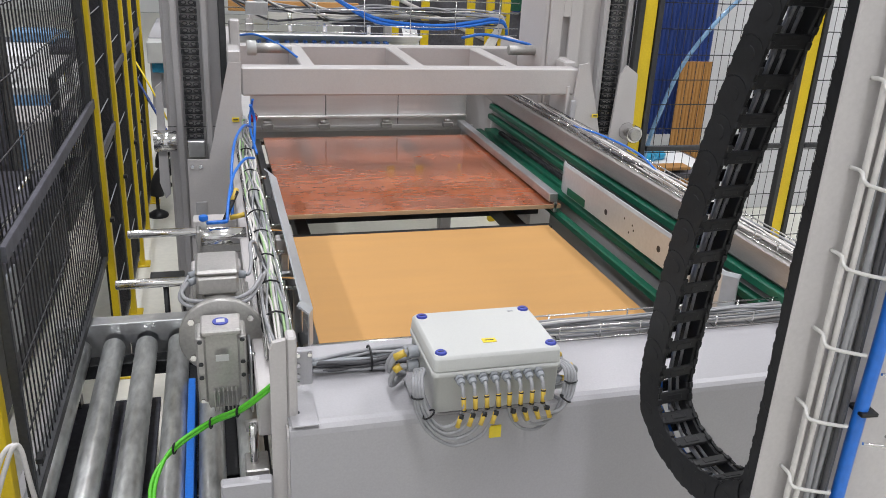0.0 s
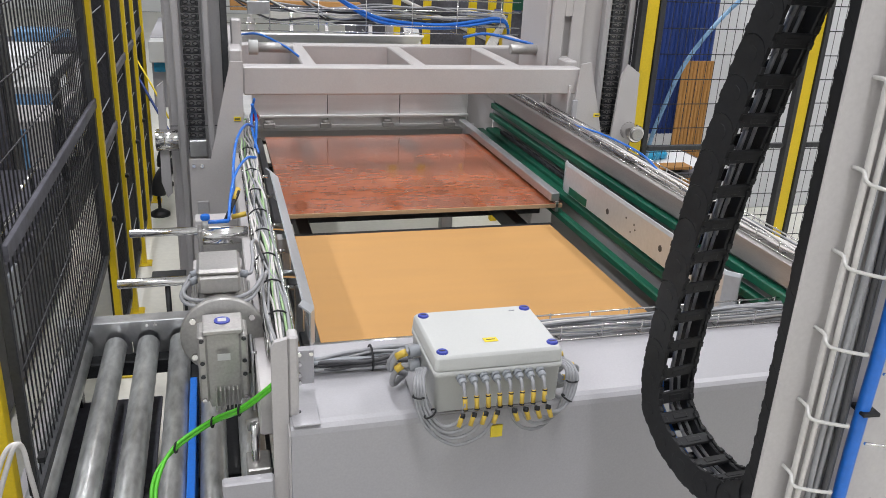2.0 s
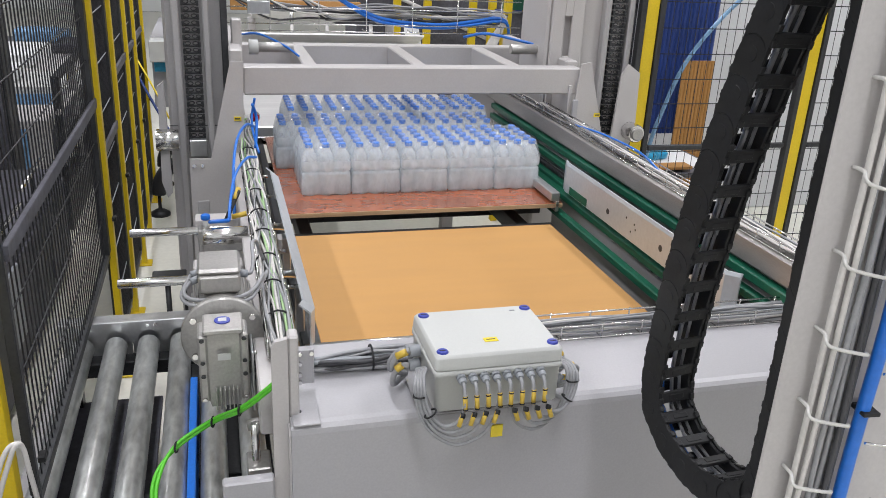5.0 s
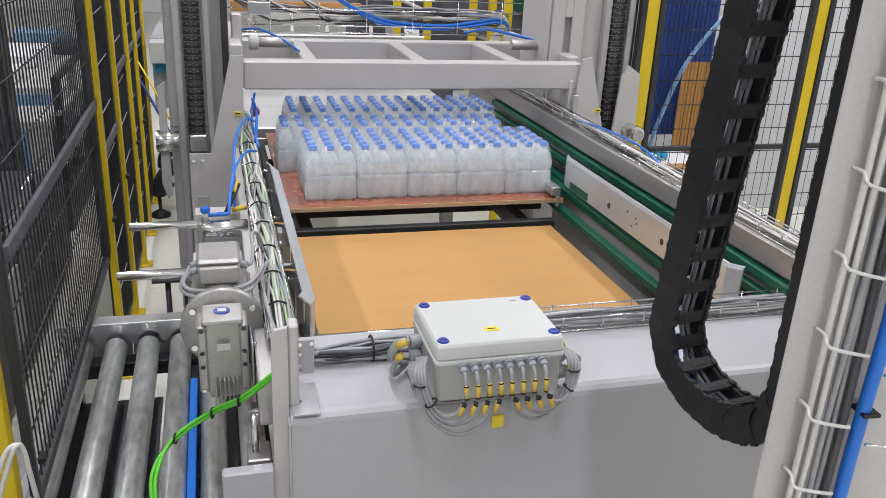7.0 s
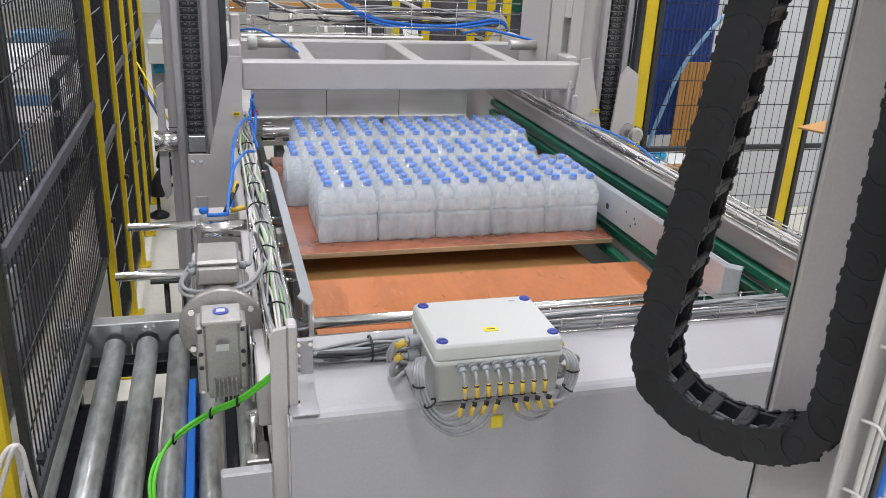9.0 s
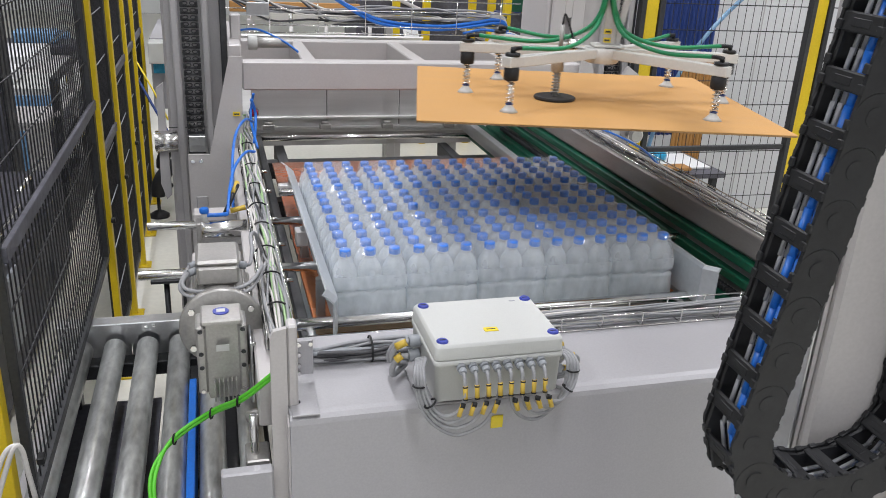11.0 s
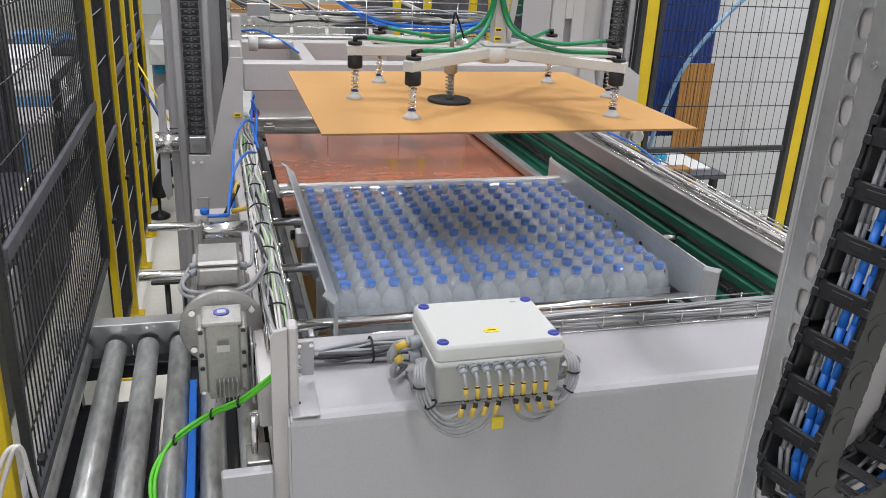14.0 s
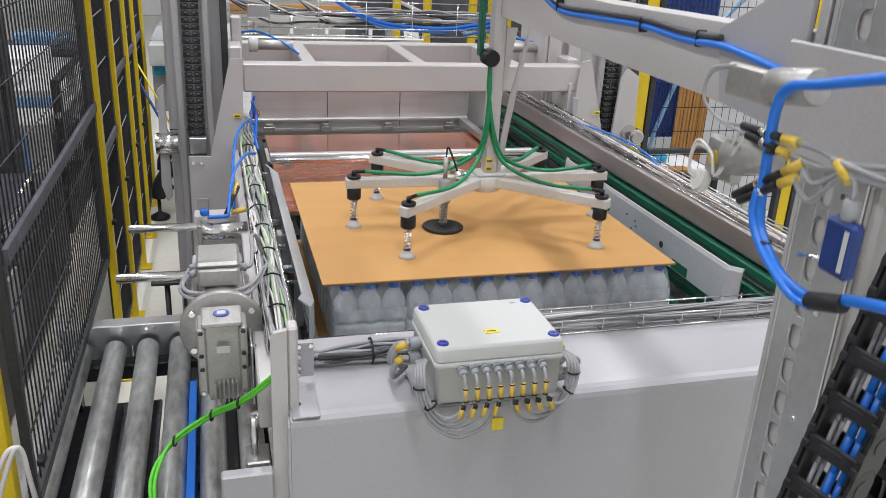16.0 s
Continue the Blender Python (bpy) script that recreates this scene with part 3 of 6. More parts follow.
# ---- moving boards, guides and bars of the head ----
def board(name, y0, y1, z, label, face, x0=.225, x1=1.315, t=.018):
    b = thing(name, (.77, y0, z), label, "board")
    part("panel", B(x0, x1, y0 + .003, y1, z - t + .002, z, c=.0015), face, b)
    part("edge_strip", B(x0, x1, y0, y0 + .003, z - t, z - .0015, c=.0005), M_PLY_EDGE, b, "pale plywood edge")
    for i, x in enumerate((x0 + .15, x0 + .42, x0 + .70, x0 + .95)):
        part("screw", C((x, y0 + .05, z), (x, y0 + .05, z + .0012), .004, 8), M_DARK, b)
    return b


REAR_BOARD = board("rear_board", 2.88, 4.05, 1.05, "glossy red-brown plywood board that carries the bottle packs", M_PLY)
FRONT_BOARD = board("front_board", 1.40, 1.80, 1.036, "glossy orange-brown plywood board under the clamp bar", M_PLY_FRONT)
# the pale edge of the front board faces away from the cabinet
INFEED = thing("infeed_table", (.75, 5.6, 0), "infeed table with a steel top and grey legs", "table")
part("tabletop", B(.15, 1.38, 4.29, 6.6, 1.02, 1.048), M_STEEL, INFEED)
part("frame", B(.15, 1.38, 4.33, 6.55, .94, 1.018), M_PAINT, INFEED)
for x in (.2, 1.33):
    for y in (4.6, 6.3):
        part("leg", B(x - .035, x + .035, y - .035, y + .035, 0, .94), M_PAINT, INFEED)
part("side_box", B(1.36, 1.44, 4.35, 4.7, 1.05, 1.16), M_GALV, INFEED)


def flap():
    f = thing("hinged_flap", (.75, 4.27, 1.045), "stainless steel hinged flap plate between two boards", "flap")
    for xa, xb in ((.178, .56), (.563, .945), (.948, 1.325)):
        part("plate", B(xa, xb, 4.262, 4.268, 1.055, 1.27), M_STEEL, f)
    part("backing", B(.182, 1.320, 4.2682, 4.272, 1.062, 1.262), M_DARK, f, "dark sheet behind the joints")
    part("lower_lip", B(.178, 1.325, 4.235, 4.262, 1.10, 1.115), M_STEEL, f)
    part("hinge_rail", B(.178, 1.325, 4.255, 4.275, 1.045, 1.06), M_STEEL, f)
    for x in (.26, .55, .88, 1.22):
        part("hinge", B(x - .03, x + .03, 4.225, 4.255, 1.05, 1.075).cyl((x - .02, 4.24, 1.08), (x + .02, 4.24, 1.08), .012, 10), M_ALU, f)
    return f


FLAP = flap()


def side_guide(left):
    s = 1 if left else -1
    x = .206 if left else 1.338
    g = thing("side_guide", (x, 2.36, 1.09), "galvanised side guide plate with a flared end" + (" on two round shafts" if left else ""), "guide plate", "side guides")
    lo, hi = 1.785, 2.97
    # the upper edge leans outwards
    w = Shape()
    prof = [(0, 1.085), (0, 1.178), (-.027 * s, 1.203), (-.031 * s, 1.200), (-.004 * s, 1.176), (-.004 * s, 1.085)]
    if not left:
        prof = [(0, 1.085), (0, 1.192), (.005, 1.203), (.009, 1.203), (.004, 1.190), (.004, 1.085)]
    n = 3
    rows = [(lo, -(.012 if left else .03) * s, 0), (lo + .03, 0, 0), (hi - .04, 0, 0), (hi, -.012 * s, 0)]
    k = len(prof)
    for y, dx, _ in rows:
        for px, pz in prof:
            w.v.append(Vector((x + px + dx, y, pz)))
    for i in range(n):
        for j in range(k):
            w.face((i * k + j, i * k + (j + 1) % k, (i + 1) * k + (j + 1) % k, (i + 1) * k + j))
    w.face(range(k)), w.face(range(n * k, n * k + k))
    part("plate", w, M_GUIDE, g)
    if left:
        for y, z in ((2.61, 1.10), (2.21, 1.10)):
            part("shaft", C((-.285, y, z), (x - .004, y, z), .0135, 16, .002), M_CHROME, g, "polished round shaft")
        for y in (2.0, 2.4):
            part("post", B(x - .03, x - .006, y, y + .02, .99, 1.15), M_GALV, g)
        part("coupling", B(x - .045, x - .006, 2.39, 2.44, 1.09, 1.14), M_PAINT, g)
    else:
        for y, z in ((2.54, 1.13), (2.16, 1.135)):
            part("hole", C((x - .0008, y, z), (x + .003, y, z), .011, 16), M_DARK, g, "dark round hole")
        for y, z in ((2.33, 1.135), (2.36, 1.118), (2.34, 1.15), (2.40, 1.155)):
            part("hole", C((x - .0008, y, z), (x + .003, y, z), .004, 10), M_DARK, g, "dark round hole")
        for y in (2.04, 2.76):
            part("green_cover", B(x - .0022, x - .0006, y - .045, y + (.12 if y > 2.5 else .045), 1.088, 1.118, c=.0005), M_GREEN_GUIDE, g, "green guide showing in a slot")
        part("shaft", C((x + .004, 2.21, 1.13), (x + .42, 2.21, 1.13), .0135, 16, .002), M_CHROME, g, "polished round shaft")
    return g


GUIDE_L, GUIDE_R = side_guide(True), side_guide(False)
CLAMP = thing("clamp_bar", (.75, 1.87, 1.085), "polished round clamp bar across the board", "bar")
part("bar", C((.15, 1.87, 1.085), (1.32, 1.87, 1.085), .0155, 18, .002), M_CHROME, CLAMP)
for x in (.20, 1.24):
    part("arm", B(x - .008, x + .008, 1.75, 1.862, 1.072, 1.082), M_GALV, CLAMP)
PUSHER = thing("pusher_bar", (.75, 4.03, 1.25), "polished pusher bar with two hanging arms behind the packs", "bar")
part("bar", C((.2, 4.03, 1.27), (1.33, 4.03, 1.27), .014, 16, .002), M_CHROME, PUSHER)
part("rail", B(.2, 1.33, 4.05, 4.08, 1.25, 1.29), M_STEEL, PUSHER)
for x in (.27, .68, 1.1):
    part("bracket", B(x - .015, x + .015, 4.02, 4.06, 1.235, 1.262), M_GALV, PUSHER)


# ---- gear motor, cylinders and junction box on the head ----
def gear_motor():
    g = thing("gear_motor", (0, 1.75, 1.0), "grey geared motor with a round flange and terminal box", "motor")
    part("flange", Shape().lathe([(.02, 1.735), (.090, 1.735), (.094, 1.739), (.094, 1.752), (.090, 1.756), (.02, 1.756)], (-.01, 0, 1.160), 40, "y"), M_ALU, g)
    part("motor_body", Shape().lathe([(.03, 1.756), (.068, 1.76), (.07, 1.80), (.066, 1.97), (.05, 1.985), (.01, 1.985)], (-.01, 0, 1.175), 28, "y"), M_ALU, g)
    fins = Shape()
    for k in range(18):
        a = 2 * math.pi * k / 18
        x, z = -.01 + .07 * math.cos(a), 1.175 + .07 * math.sin(a)
        fins.tube([(x, 1.79, z), (x, 1.95, z)], .0035, 4)
    part("cooling_fins", fins, M_ALU, g)
    part("terminal_box", Shape().box(-.060, .034, 1.78, 1.90, 1.245, 1.290, c=.006), M_ALU, g)
    part("terminal_lid", Shape().box(-.062, .036, 1.778, 1.902, 1.292, 1.306, c=.007), M_ALU, g)
    gb = part("gearbox", Shape().prism([(-.045, 1.22), (.022, 1.22), (.026, 1.20), (.026, 1.05), (.015, 1.0), (-.038, 1.0), (-.048, 1.05), (-.048, 1.20)], 1, 1.63, 1.715), M_ALU, g)
    part("side_lug", B(-.058, -.040, 1.622, 1.70, 1.02, 1.215, c=.004), M_ALU, g)
    part("side_lug", B(.018, .034, 1.622, 1.70, 1.02, 1.215, c=.004), M_ALU, g)
    part("top_plate", B(-.048, .026, 1.615, 1.70, 1.222, 1.236, c=.003), M_ALU, g)
    for k in range(6):
        x = -.030 + k * .008
        part("lower_fin", B(x, x + .003, 1.612, 1.63, 1.0, 1.06, c=.0008), M_ALU, g)
    part("name_plate", C((-.011, 1.66, 1.236), (-.011, 1.66, 1.2385), .017, 20), M_BLUE_SCREW, g, "oval name plate in dark blue and white")
    part("name_plate_centre", B(-.020, -.002, 1.652, 1.668, 1.2388, 1.2396, c=0), M_PLASTIC_BOX, g)
    part("data_plate", B(-.024, .003, 1.613, 1.6145, 1.165, 1.18, c=0), M_PLASTIC_BOX, g)
    for x in (-.050, .027):
        for z in (1.03, 1.10, 1.14, 1.205):
            part("bolt", C((x, 1.622, z), (x, 1.616, z), .0045, 8), M_DARK if z > 1.05 else M_CHROME, g)
    for a in (35, 145, 215, 325):
        x, z = -.01 + .079 * math.cos(radians(a)), 1.160 + .079 * math.sin(radians(a))
        part("flange_bolt", C((x, 1.735, z), (x, 1.727, z), .0075, 6), M_CHROME, g)
    pivot = Matrix.Translation(Vector((-.011, 1.66, 1.236)) - g.location)
    wide = pivot @ Matrix.Diagonal((1.14, 1, .82, 1)) @ pivot.inverted()
    for o in g.children:
        if o.name.split(".")[0] in ("gearbox", "side_lug", "top_plate", "lower_fin", "bolt"):
            o.data.transform(wide)
    part("output_plate", B(.046, .052, 1.63, 1.72, 1.02, 1.17, c=.002), M_GALV, g)
    for z in (1.04, 1.09, 1.15):
        part("bolt", C((.052, 1.66, z), (.060, 1.66, z), .006, 8), M_CHROME, g)
    part("output_shaft", C((.04, 1.655, 1.12), (.06, 1.655, 1.12), .014, 14), M_CHROME, g)
    part("coupling", C((.055, 1.655, 1.12), (.095, 1.655, 1.12), .026, 18, .003), M_DARK, g)
    part("torque_arm", C((.03, 1.56, 1.03), (.08, 1.56, 1.04), .012, 14), M_ALU, g)
    part("cable_gland", C((.034, 1.85, 1.265), (.052, 1.85, 1.262), .010, 8), M_PLASTIC_GREY, g)
    part("cable_gland", C((-.060, 1.83, 1.265), (-.078, 1.82, 1.262), .009, 8), M_PLASTIC_GREY, g)
    part("cable_gland", C((-.060, 1.87, 1.265), (-.078, 1.86, 1.262), .009, 8), M_PLASTIC_GREY, g)
    part("cable", T([(-.078, 1.82, 1.262), (-.092, 1.79, 1.252), (-.078, 1.77, 1.242), (-.03, 1.765, 1.238), (.03, 1.77, 1.240), (.065, 1.80, 1.246), (.09, 1.86, 1.256)], .0048), M_CABLE, g)
    part("cable", T([(-.078, 1.86, 1.262), (-.098, 1.80, 1.24), (-.078, 1.765, 1.230), (-.02, 1.758, 1.226), (.045, 1.77, 1.230), (.075, 1.82, 1.236), (.10, 1.9, 1.245)], .0048), M_CABLE, g)
    part("cable", T([(.052, 1.85, 1.262), (.062, 1.86, 1.265), (.068, 1.90, 1.285), (.068, 1.95, 1.30), (.08, 1.99, 1.29), (.09, 2.02, 1.25), (.10, 2.06, 1.21)], .0048), M_CABLE, g)
    LIFTED.append((g, g.location.copy()))


gear_motor()


def shaft_block(y, z, label):
    b = thing("shaft_block", (-.02, y, z - .03), label, "bearing block", "shaft bearing blocks")
    part("housing", B(-.085, .05, y - .028, y + .035, z - .03, z + .035, c=.004), M_PAINT, b)
    LIFTED.append((b, b.location.copy()))


shaft_block(2.64, 1.10, "grey steel bearing block on a round shaft")
shaft_block(2.24, 1.10, "grey steel bearing block on a round shaft")


def air_cylinder():
    c = thing("air_cylinder", (-.02, 2.42, 1.12), "aluminium air cylinder with blue fitting and hoses", "air cylinder")
    part("barrel", C((-.062, 2.42, 1.15), (.075, 2.42, 1.15), .026, 18, .003), M_CHROME, c)
    part("lower_body", B(-.065, .07, 2.405, 2.45, 1.10, 1.13, c=.004), M_ALU, c)
    part("end_cap", B(-.072, -.058, 2.39, 2.45, 1.11, 1.18, c=.004), M_ALU, c)
    part("fitting", C((-.048, 2.43, 1.175), (-.048, 2.43, 1.20), .010, 10), M_PLASTIC_BOX, c)
    part("fitting_knob", C((-.048, 2.43, 1.20), (-.048, 2.43, 1.215), .014, 12, .002), M_BLUE, c, "blue knob")
    part("blue_elbow", T([(-.045, 2.43, 1.192), (-.01, 2.43, 1.192), (.02, 2.44, 1.19)], .0065), M_BLUE, c)
    part("yellow_fitting", C((.03, 2.5, 1.18), (.075, 2.5, 1.19), .008, 10), M_YTAG2, c)
    part("black_connector", C((.01, 2.46, 1.18), (.055, 2.56, 1.245), .007, 10), M_BLACK, c)
    part("brass_connector", C((.04, 2.53, 1.225), (.055, 2.57, 1.25), .0085, 8), M_YTAG2, c)
    part("blue_hose", T([(.02, 2.44, 1.19), (.03, 2.52, 1.24), (.05, 2.65, 1.275), (.09, 2.78, 1.29), (.125, 2.85, 1.275)], .0048), M_BLUE, c)
    part("blue_hose", T([(.04, 2.62, 1.13), (.045, 2.75, 1.25), (.065, 2.95, 1.31), (.105, 3.15, 1.32), (.14, 3.25, 1.29)], .005), M_BLUE, c)
    part("blue_hose", T([(.14, 3.34, 1.36), (.155, 3.36, 1.30), (.15, 3.3, 1.25), (.14, 3.2, 1.22)], .006), M_BLUE, c)
    part("blue_hose", T([(.15, 3.35, 1.38), (.14, 3.37, 1.32), (.135, 3.3, 1.27), (.15, 3.15, 1.21)], .005), M_BLUE, c)
    LIFTED.append((c, c.location.copy()))


air_cylinder()


def rounded_rect(x0, x1, y0, y1, r, n=5):
    pts = []
    for cx, cy, a0 in ((x1 - r, y1 - r, 0), (x0 + r, y1 - r, 90), (x0 + r, y0 + r, 180), (x1 - r, y0 + r, 270)):
        for k in range(n + 1):
            a = radians(a0 + 90 * k / n)
            pts.append((cx + r * math.cos(a), cy + r * math.sin(a)))
    return pts


def loft(rings):
    """Skins rings of equal count; caps both ends."""
    s, k = Shape(), len(rings[0])
    for r in rings:
        s.v += [Vector(p) for p in r]
    for i in range(len(rings) - 1):
        for j in range(k):
            s.face((i * k + j, i * k + (j + 1) % k, (i + 1) * k + (j + 1) % k, (i + 1) * k + j), True)
    s.face(range(k)), s.face(range((len(rings) - 1) * k, len(rings) * k))
    return s


def junction_box():
    x0, x1, y0, y1 = .375, .631, 1.308, 1.504
    b = thing("junction_box", (.503, 1.406, 1.178), "light grey plastic junction box with blue lid screws", "junction box")
    body = loft([[(x, y, z) for x, y in rounded_rect(x0 + i, x1 - i, y0 + i, y1 - i, .011)] for z, i in ((1.178, .004), (1.182, .001), (1.255, 0), (1.257, -.003), (1.268, -.003), (1.268, .002))])
    part("body", body, M_PLASTIC_BOX, b)
    lid = loft([[(x, y, z) for x, y in rounded_rect(x0 + i, x1 - i, y0 + i, y1 - i, .011)] for z, i in ((1.2695, .003), (1.2695, -.002), (1.2720, -.002), (1.2935, -.0005), (1.2945, 0), (1.2985, .0030), (1.2995, .0042), (1.300, .0052))])
    part("lid", lid, M_PLASTIC_BOX, b)
    for x, y in ((.391, 1.327), (.616, 1.329), (.615, 1.486), (.392, 1.484)):
        sc = part("lid_screw", C((x, y, 1.296), (x, y, 1.3035), .0115, 20, .002), M_BLUE_SCREW, b, "dark blue lid screw")
        part("screw_slot", B(x - .006, x + .006, y - .0014, y + .0014, 1.3036, 1.3042, c=0), M_DARK, sc)
    part("mounting_plate", B(.36, .62, 1.35, 1.50, 1.1465, 1.150, c=.001).box(.39, .61, 1.38, 1.47, 1.150, 1.178), M_PAINT_LIGHT, b)
    part("yellow_label", B(.484, .512, 1.352, 1.368, 1.3002, 1.3012, c=0), M_YTAG, b, "yellow label with print bars")
    part("label_print", B(.489, .507, 1.3585, 1.3612, 1.3014, 1.3018, c=0), M_DARK, b)
    rnd = random.Random(4)
    left_bend, right_bend = [], []
    for i in range(8):
        x, z = .424 + i * .0230, 1.254
        part("gland", C((x, 1.308, z), (x, 1.298, z - .001), .0100, 6).cyl((x, 1.298, z - .001), (x, 1.288, z - .003), .0080, 12, .002), M_PLASTIC_GREY, b, "grey cable gland")
        left = i < 4
        k = i if left else 7 - i
        side = -1 if left else 1
        rx, rz = ((x - .352 + .0055 * k) / 2, .052 + .0165 * k) if left else ((.664 - .006 * k - x) / 2, .044 + .0140 * k)
        cx, zc = x + side * rx, 1.216
        pts = [(x, 1.289, z - .003), (x, 1.277, z - .012)]
        for m in range(9):
            a = math.pi * m / 8
            lift = .022 * (m / 8) ** 2
            pts.append((cx - side * rx * math.cos(a), 1.268 + .004 * (m % 2) * .3 + .034 * (m / 8) ** 2 + .002 * k, zc - rz * math.sin(a) + lift + rnd.uniform(-.0015, .0015)))
        ex = cx + side * rx
        pts += [(ex - side * .004, 1.325, 1.250), (ex - side * .016, 1.36, 1.248 - .003 * k), (.36 if left else .655, 1.40, 1.225)]
        part("cable", T(pts, .0037, 8), M_CABLE, b)
        p, q = Vector((x, 1.272, z - .022)), Vector((x - side * .001, 1.267, z - .050))
        part("marker", C(p, q, .0047, 8), M_YTAG2, b, "yellow cable marker")
        part("tie", C(p.lerp(q, .02), p.lerp(q, .12), .0053, 8), M_BLACK, b)
        part("tie", C(p.lerp(q, .88), p.lerp(q, .98), .0053, 8), M_BLACK, b)
        p = Vector((x + side * .006, 1.262, z - .056))
        part("marker", C(p, p + Vector((side * .007, -.003, -.022)), .0048, 8), M_YTAG2, b, "yellow cable marker")
        part("tie", C(p + Vector((-.004, 0, 0)), p + Vector((.004, -.002, -.002)), .0052, 8), M_BLACK, b)
    for p, d in (((.362, 1.288, 1.192), 55), ((.344, 1.303, 1.224), 90), ((.641, 1.288, 1.195), -55), ((.656, 1.303, 1.226), -90)):
        m = Matrix.Translation(p) @ Matrix.Rotation(radians(d), 4, "Y")
        ring = [m @ Vector((0, .010 * math.cos(a), .0125 * math.sin(a))) for a in [j * math.pi / 6 for j in range(13)]]
        part("cable_tie", Shape().tube(ring, .0020, 5), M_BLACK, b)
    for y, z in ((1.43, 1.252), (1.462, 1.236), (1.43, 1.220)):
        part("gland", C((.375, y, z), (.352, y, z - .002), .013, 8, .002), M_PLASTIC_GREY, b, "grey cable gland")
        part("cable", T([(.352, y, z - .002), (.335, y + .004, z - .005), (.322, y + .01, z - .03), (.328, y + .03, z - .06), (.36, y + .06, 1.165)], .0062), M_CABLE, b)
    part("marker", C((.345, 1.425, 1.252), (.326, 1.432, 1.240), .0080, 8), M_YTAG2, b, "yellow cable marker")
    part("marker", C((.338, 1.43, 1.220), (.326, 1.432, 1.210), .0080, 8), M_YTAG2, b, "ochre cable marker")
    for i, (y, z) in enumerate(((1.345, 1.24), (1.375, 1.225), (1.345, 1.21), (1.40, 1.235), (1.43, 1.22))):
        part("gland", C((.631, y, z), (.650, y, z - .002), .010, 8, .002), M_PLASTIC_GREY, b, "grey cable gland")
        part("cable", T([(.65, y, z - .002), (.668, y, z - .004), (.69 - .003 * i, y + .01, z - .02), (.688, y + .02, z - .05), (.67, y + .03, z - .07), (.64, y + .05, 1.155)], .0044), M_CABLE, b)
        part("marker", C((.655, y, z - .002), (.675, y + .002, z - .006), .0062, 8), M_YTAG2, b, "yellow cable marker")
    part("printed_mark", B(.578, .590, 1.478, 1.482, 1.3002, 1.3008, c=0), M_PLASTIC_GREY, b, "small printed mark")
    LIFTED.append((b, b.location.copy()))


junction_box()
TAG = solo("cabinet_tag", B(.515, .54, 1.361, 1.3645, 1.07, 1.098, c=0), M_YTAG, (.527, 1.3645, 1.07), "small yellow tag on the cabinet front", "tag")
LIFTED.append((TAG, TAG.location.copy()))
GREEN = thing("green_cable", (.08, 1.45, 1.19), "two bright green cables tied with black straps hanging over the rollers", "cable")
for o in (0, .0080):
    part("cable", T([(.12, 1.50, 1.20 - o), (.08, 1.45, 1.192 - o), (.02, 1.50, 1.115 - o), (-.042, 1.60, 1.028 - o), (-.122, 1.60, .973 - o), (-.155 - o, 1.55, .94), (-.163 - o, 1.5, .90), (-.14 - o, 1.45, .82), (-.12, 1.42, .70)], .0042, 10), M_GREEN, GREEN)
for p in ((.015, 1.505, 1.105), (-.042, 1.60, 1.022), (-.122, 1.60, .967)):
    ring = [(p[0] + .003 * math.cos(a), p[1] + .008 * math.cos(a), p[2] + .012 * math.sin(a)) for a in [k * math.pi / 6 for k in range(13)]]
    part("cable_tie", Shape().tube(ring, .0025, 5), M_BLACK, GREEN)
LIFTED.append((GREEN, GREEN.location.copy()))
PALE = thing("white_cable", (-.44, 1.7, .8), "two white cables looping down beside the fence post", "cable")
for o in (0, .016):
    part("cable", T([(-.545, 1.884, .58), (-.55 - o, 1.76, .60), (-.535 - o, 1.67, .70), (-.510 - o, 1.68, .82), (-.482 - o, 1.70, .905), (-.466 - .6 * o, 1.71, .942), (-.455, 1.72, .93), (-.448, 1.72, .86), (-.446, 1.74, .76), (-.47, 1.82, .66), (-.530, 1.884, .64)], .0058, 8), M_CABLE_PALE, PALE)


# ---- pallet load under the head ----
def pallet_load():
    p = thing("wooden_pallet", (.74, 2.36, .55), "wooden pallet under the bottle layers", "pallet")
    for i in range(7):
        y = 1.92 + i * .135
        part("deck_board", B(.24, 1.24, y, y + .10, .672, .694), M_WOOD, p)
    for x in (.24, .69, 1.14):
        part("stringer", B(x, x + .1, 1.92, 2.83, .572, .672), M_WOOD, p)
        part("bottom_board", B(x, x + .1, 1.92, 2.83, .55, .572), M_WOOD, p)
    r = thing("pallet_support", (.74, 2.36, 0), "dark steel support frame under the pallet", "frame")
    for y in (2.0, 2.4, 2.75):
        part("cross_bar", B(.1, 1.4, y, y + .06, .49, .55), M_DARK, r)
    for x in (.15, 1.33):
        for y in (2.0, 2.75):
            part("leg", B(x, x + .05, y, y + .05, 0, .49), M_DARK, r)
    layer = Shape()
    for i in range(15):
        for j in range(13):
            layer.lathe([(.024, .694), (.0315, .70), (.0315, .86), (.028, .88), (.014, .92), (.014, .98)], (.30 + i * .0647, 1.95 + j * .068, 0), 8)
    solo("bottle_layer", layer, M_BOTTLE, (.74, 2.36, .694), "packed layer of clear water bottles on the pallet", "bottles", kind="stuff")
    sheet("layer_sheet", .242, 1.242, 1.93, 2.815, .981, "plain kraft cardboard layer sheet on the bottle layer")


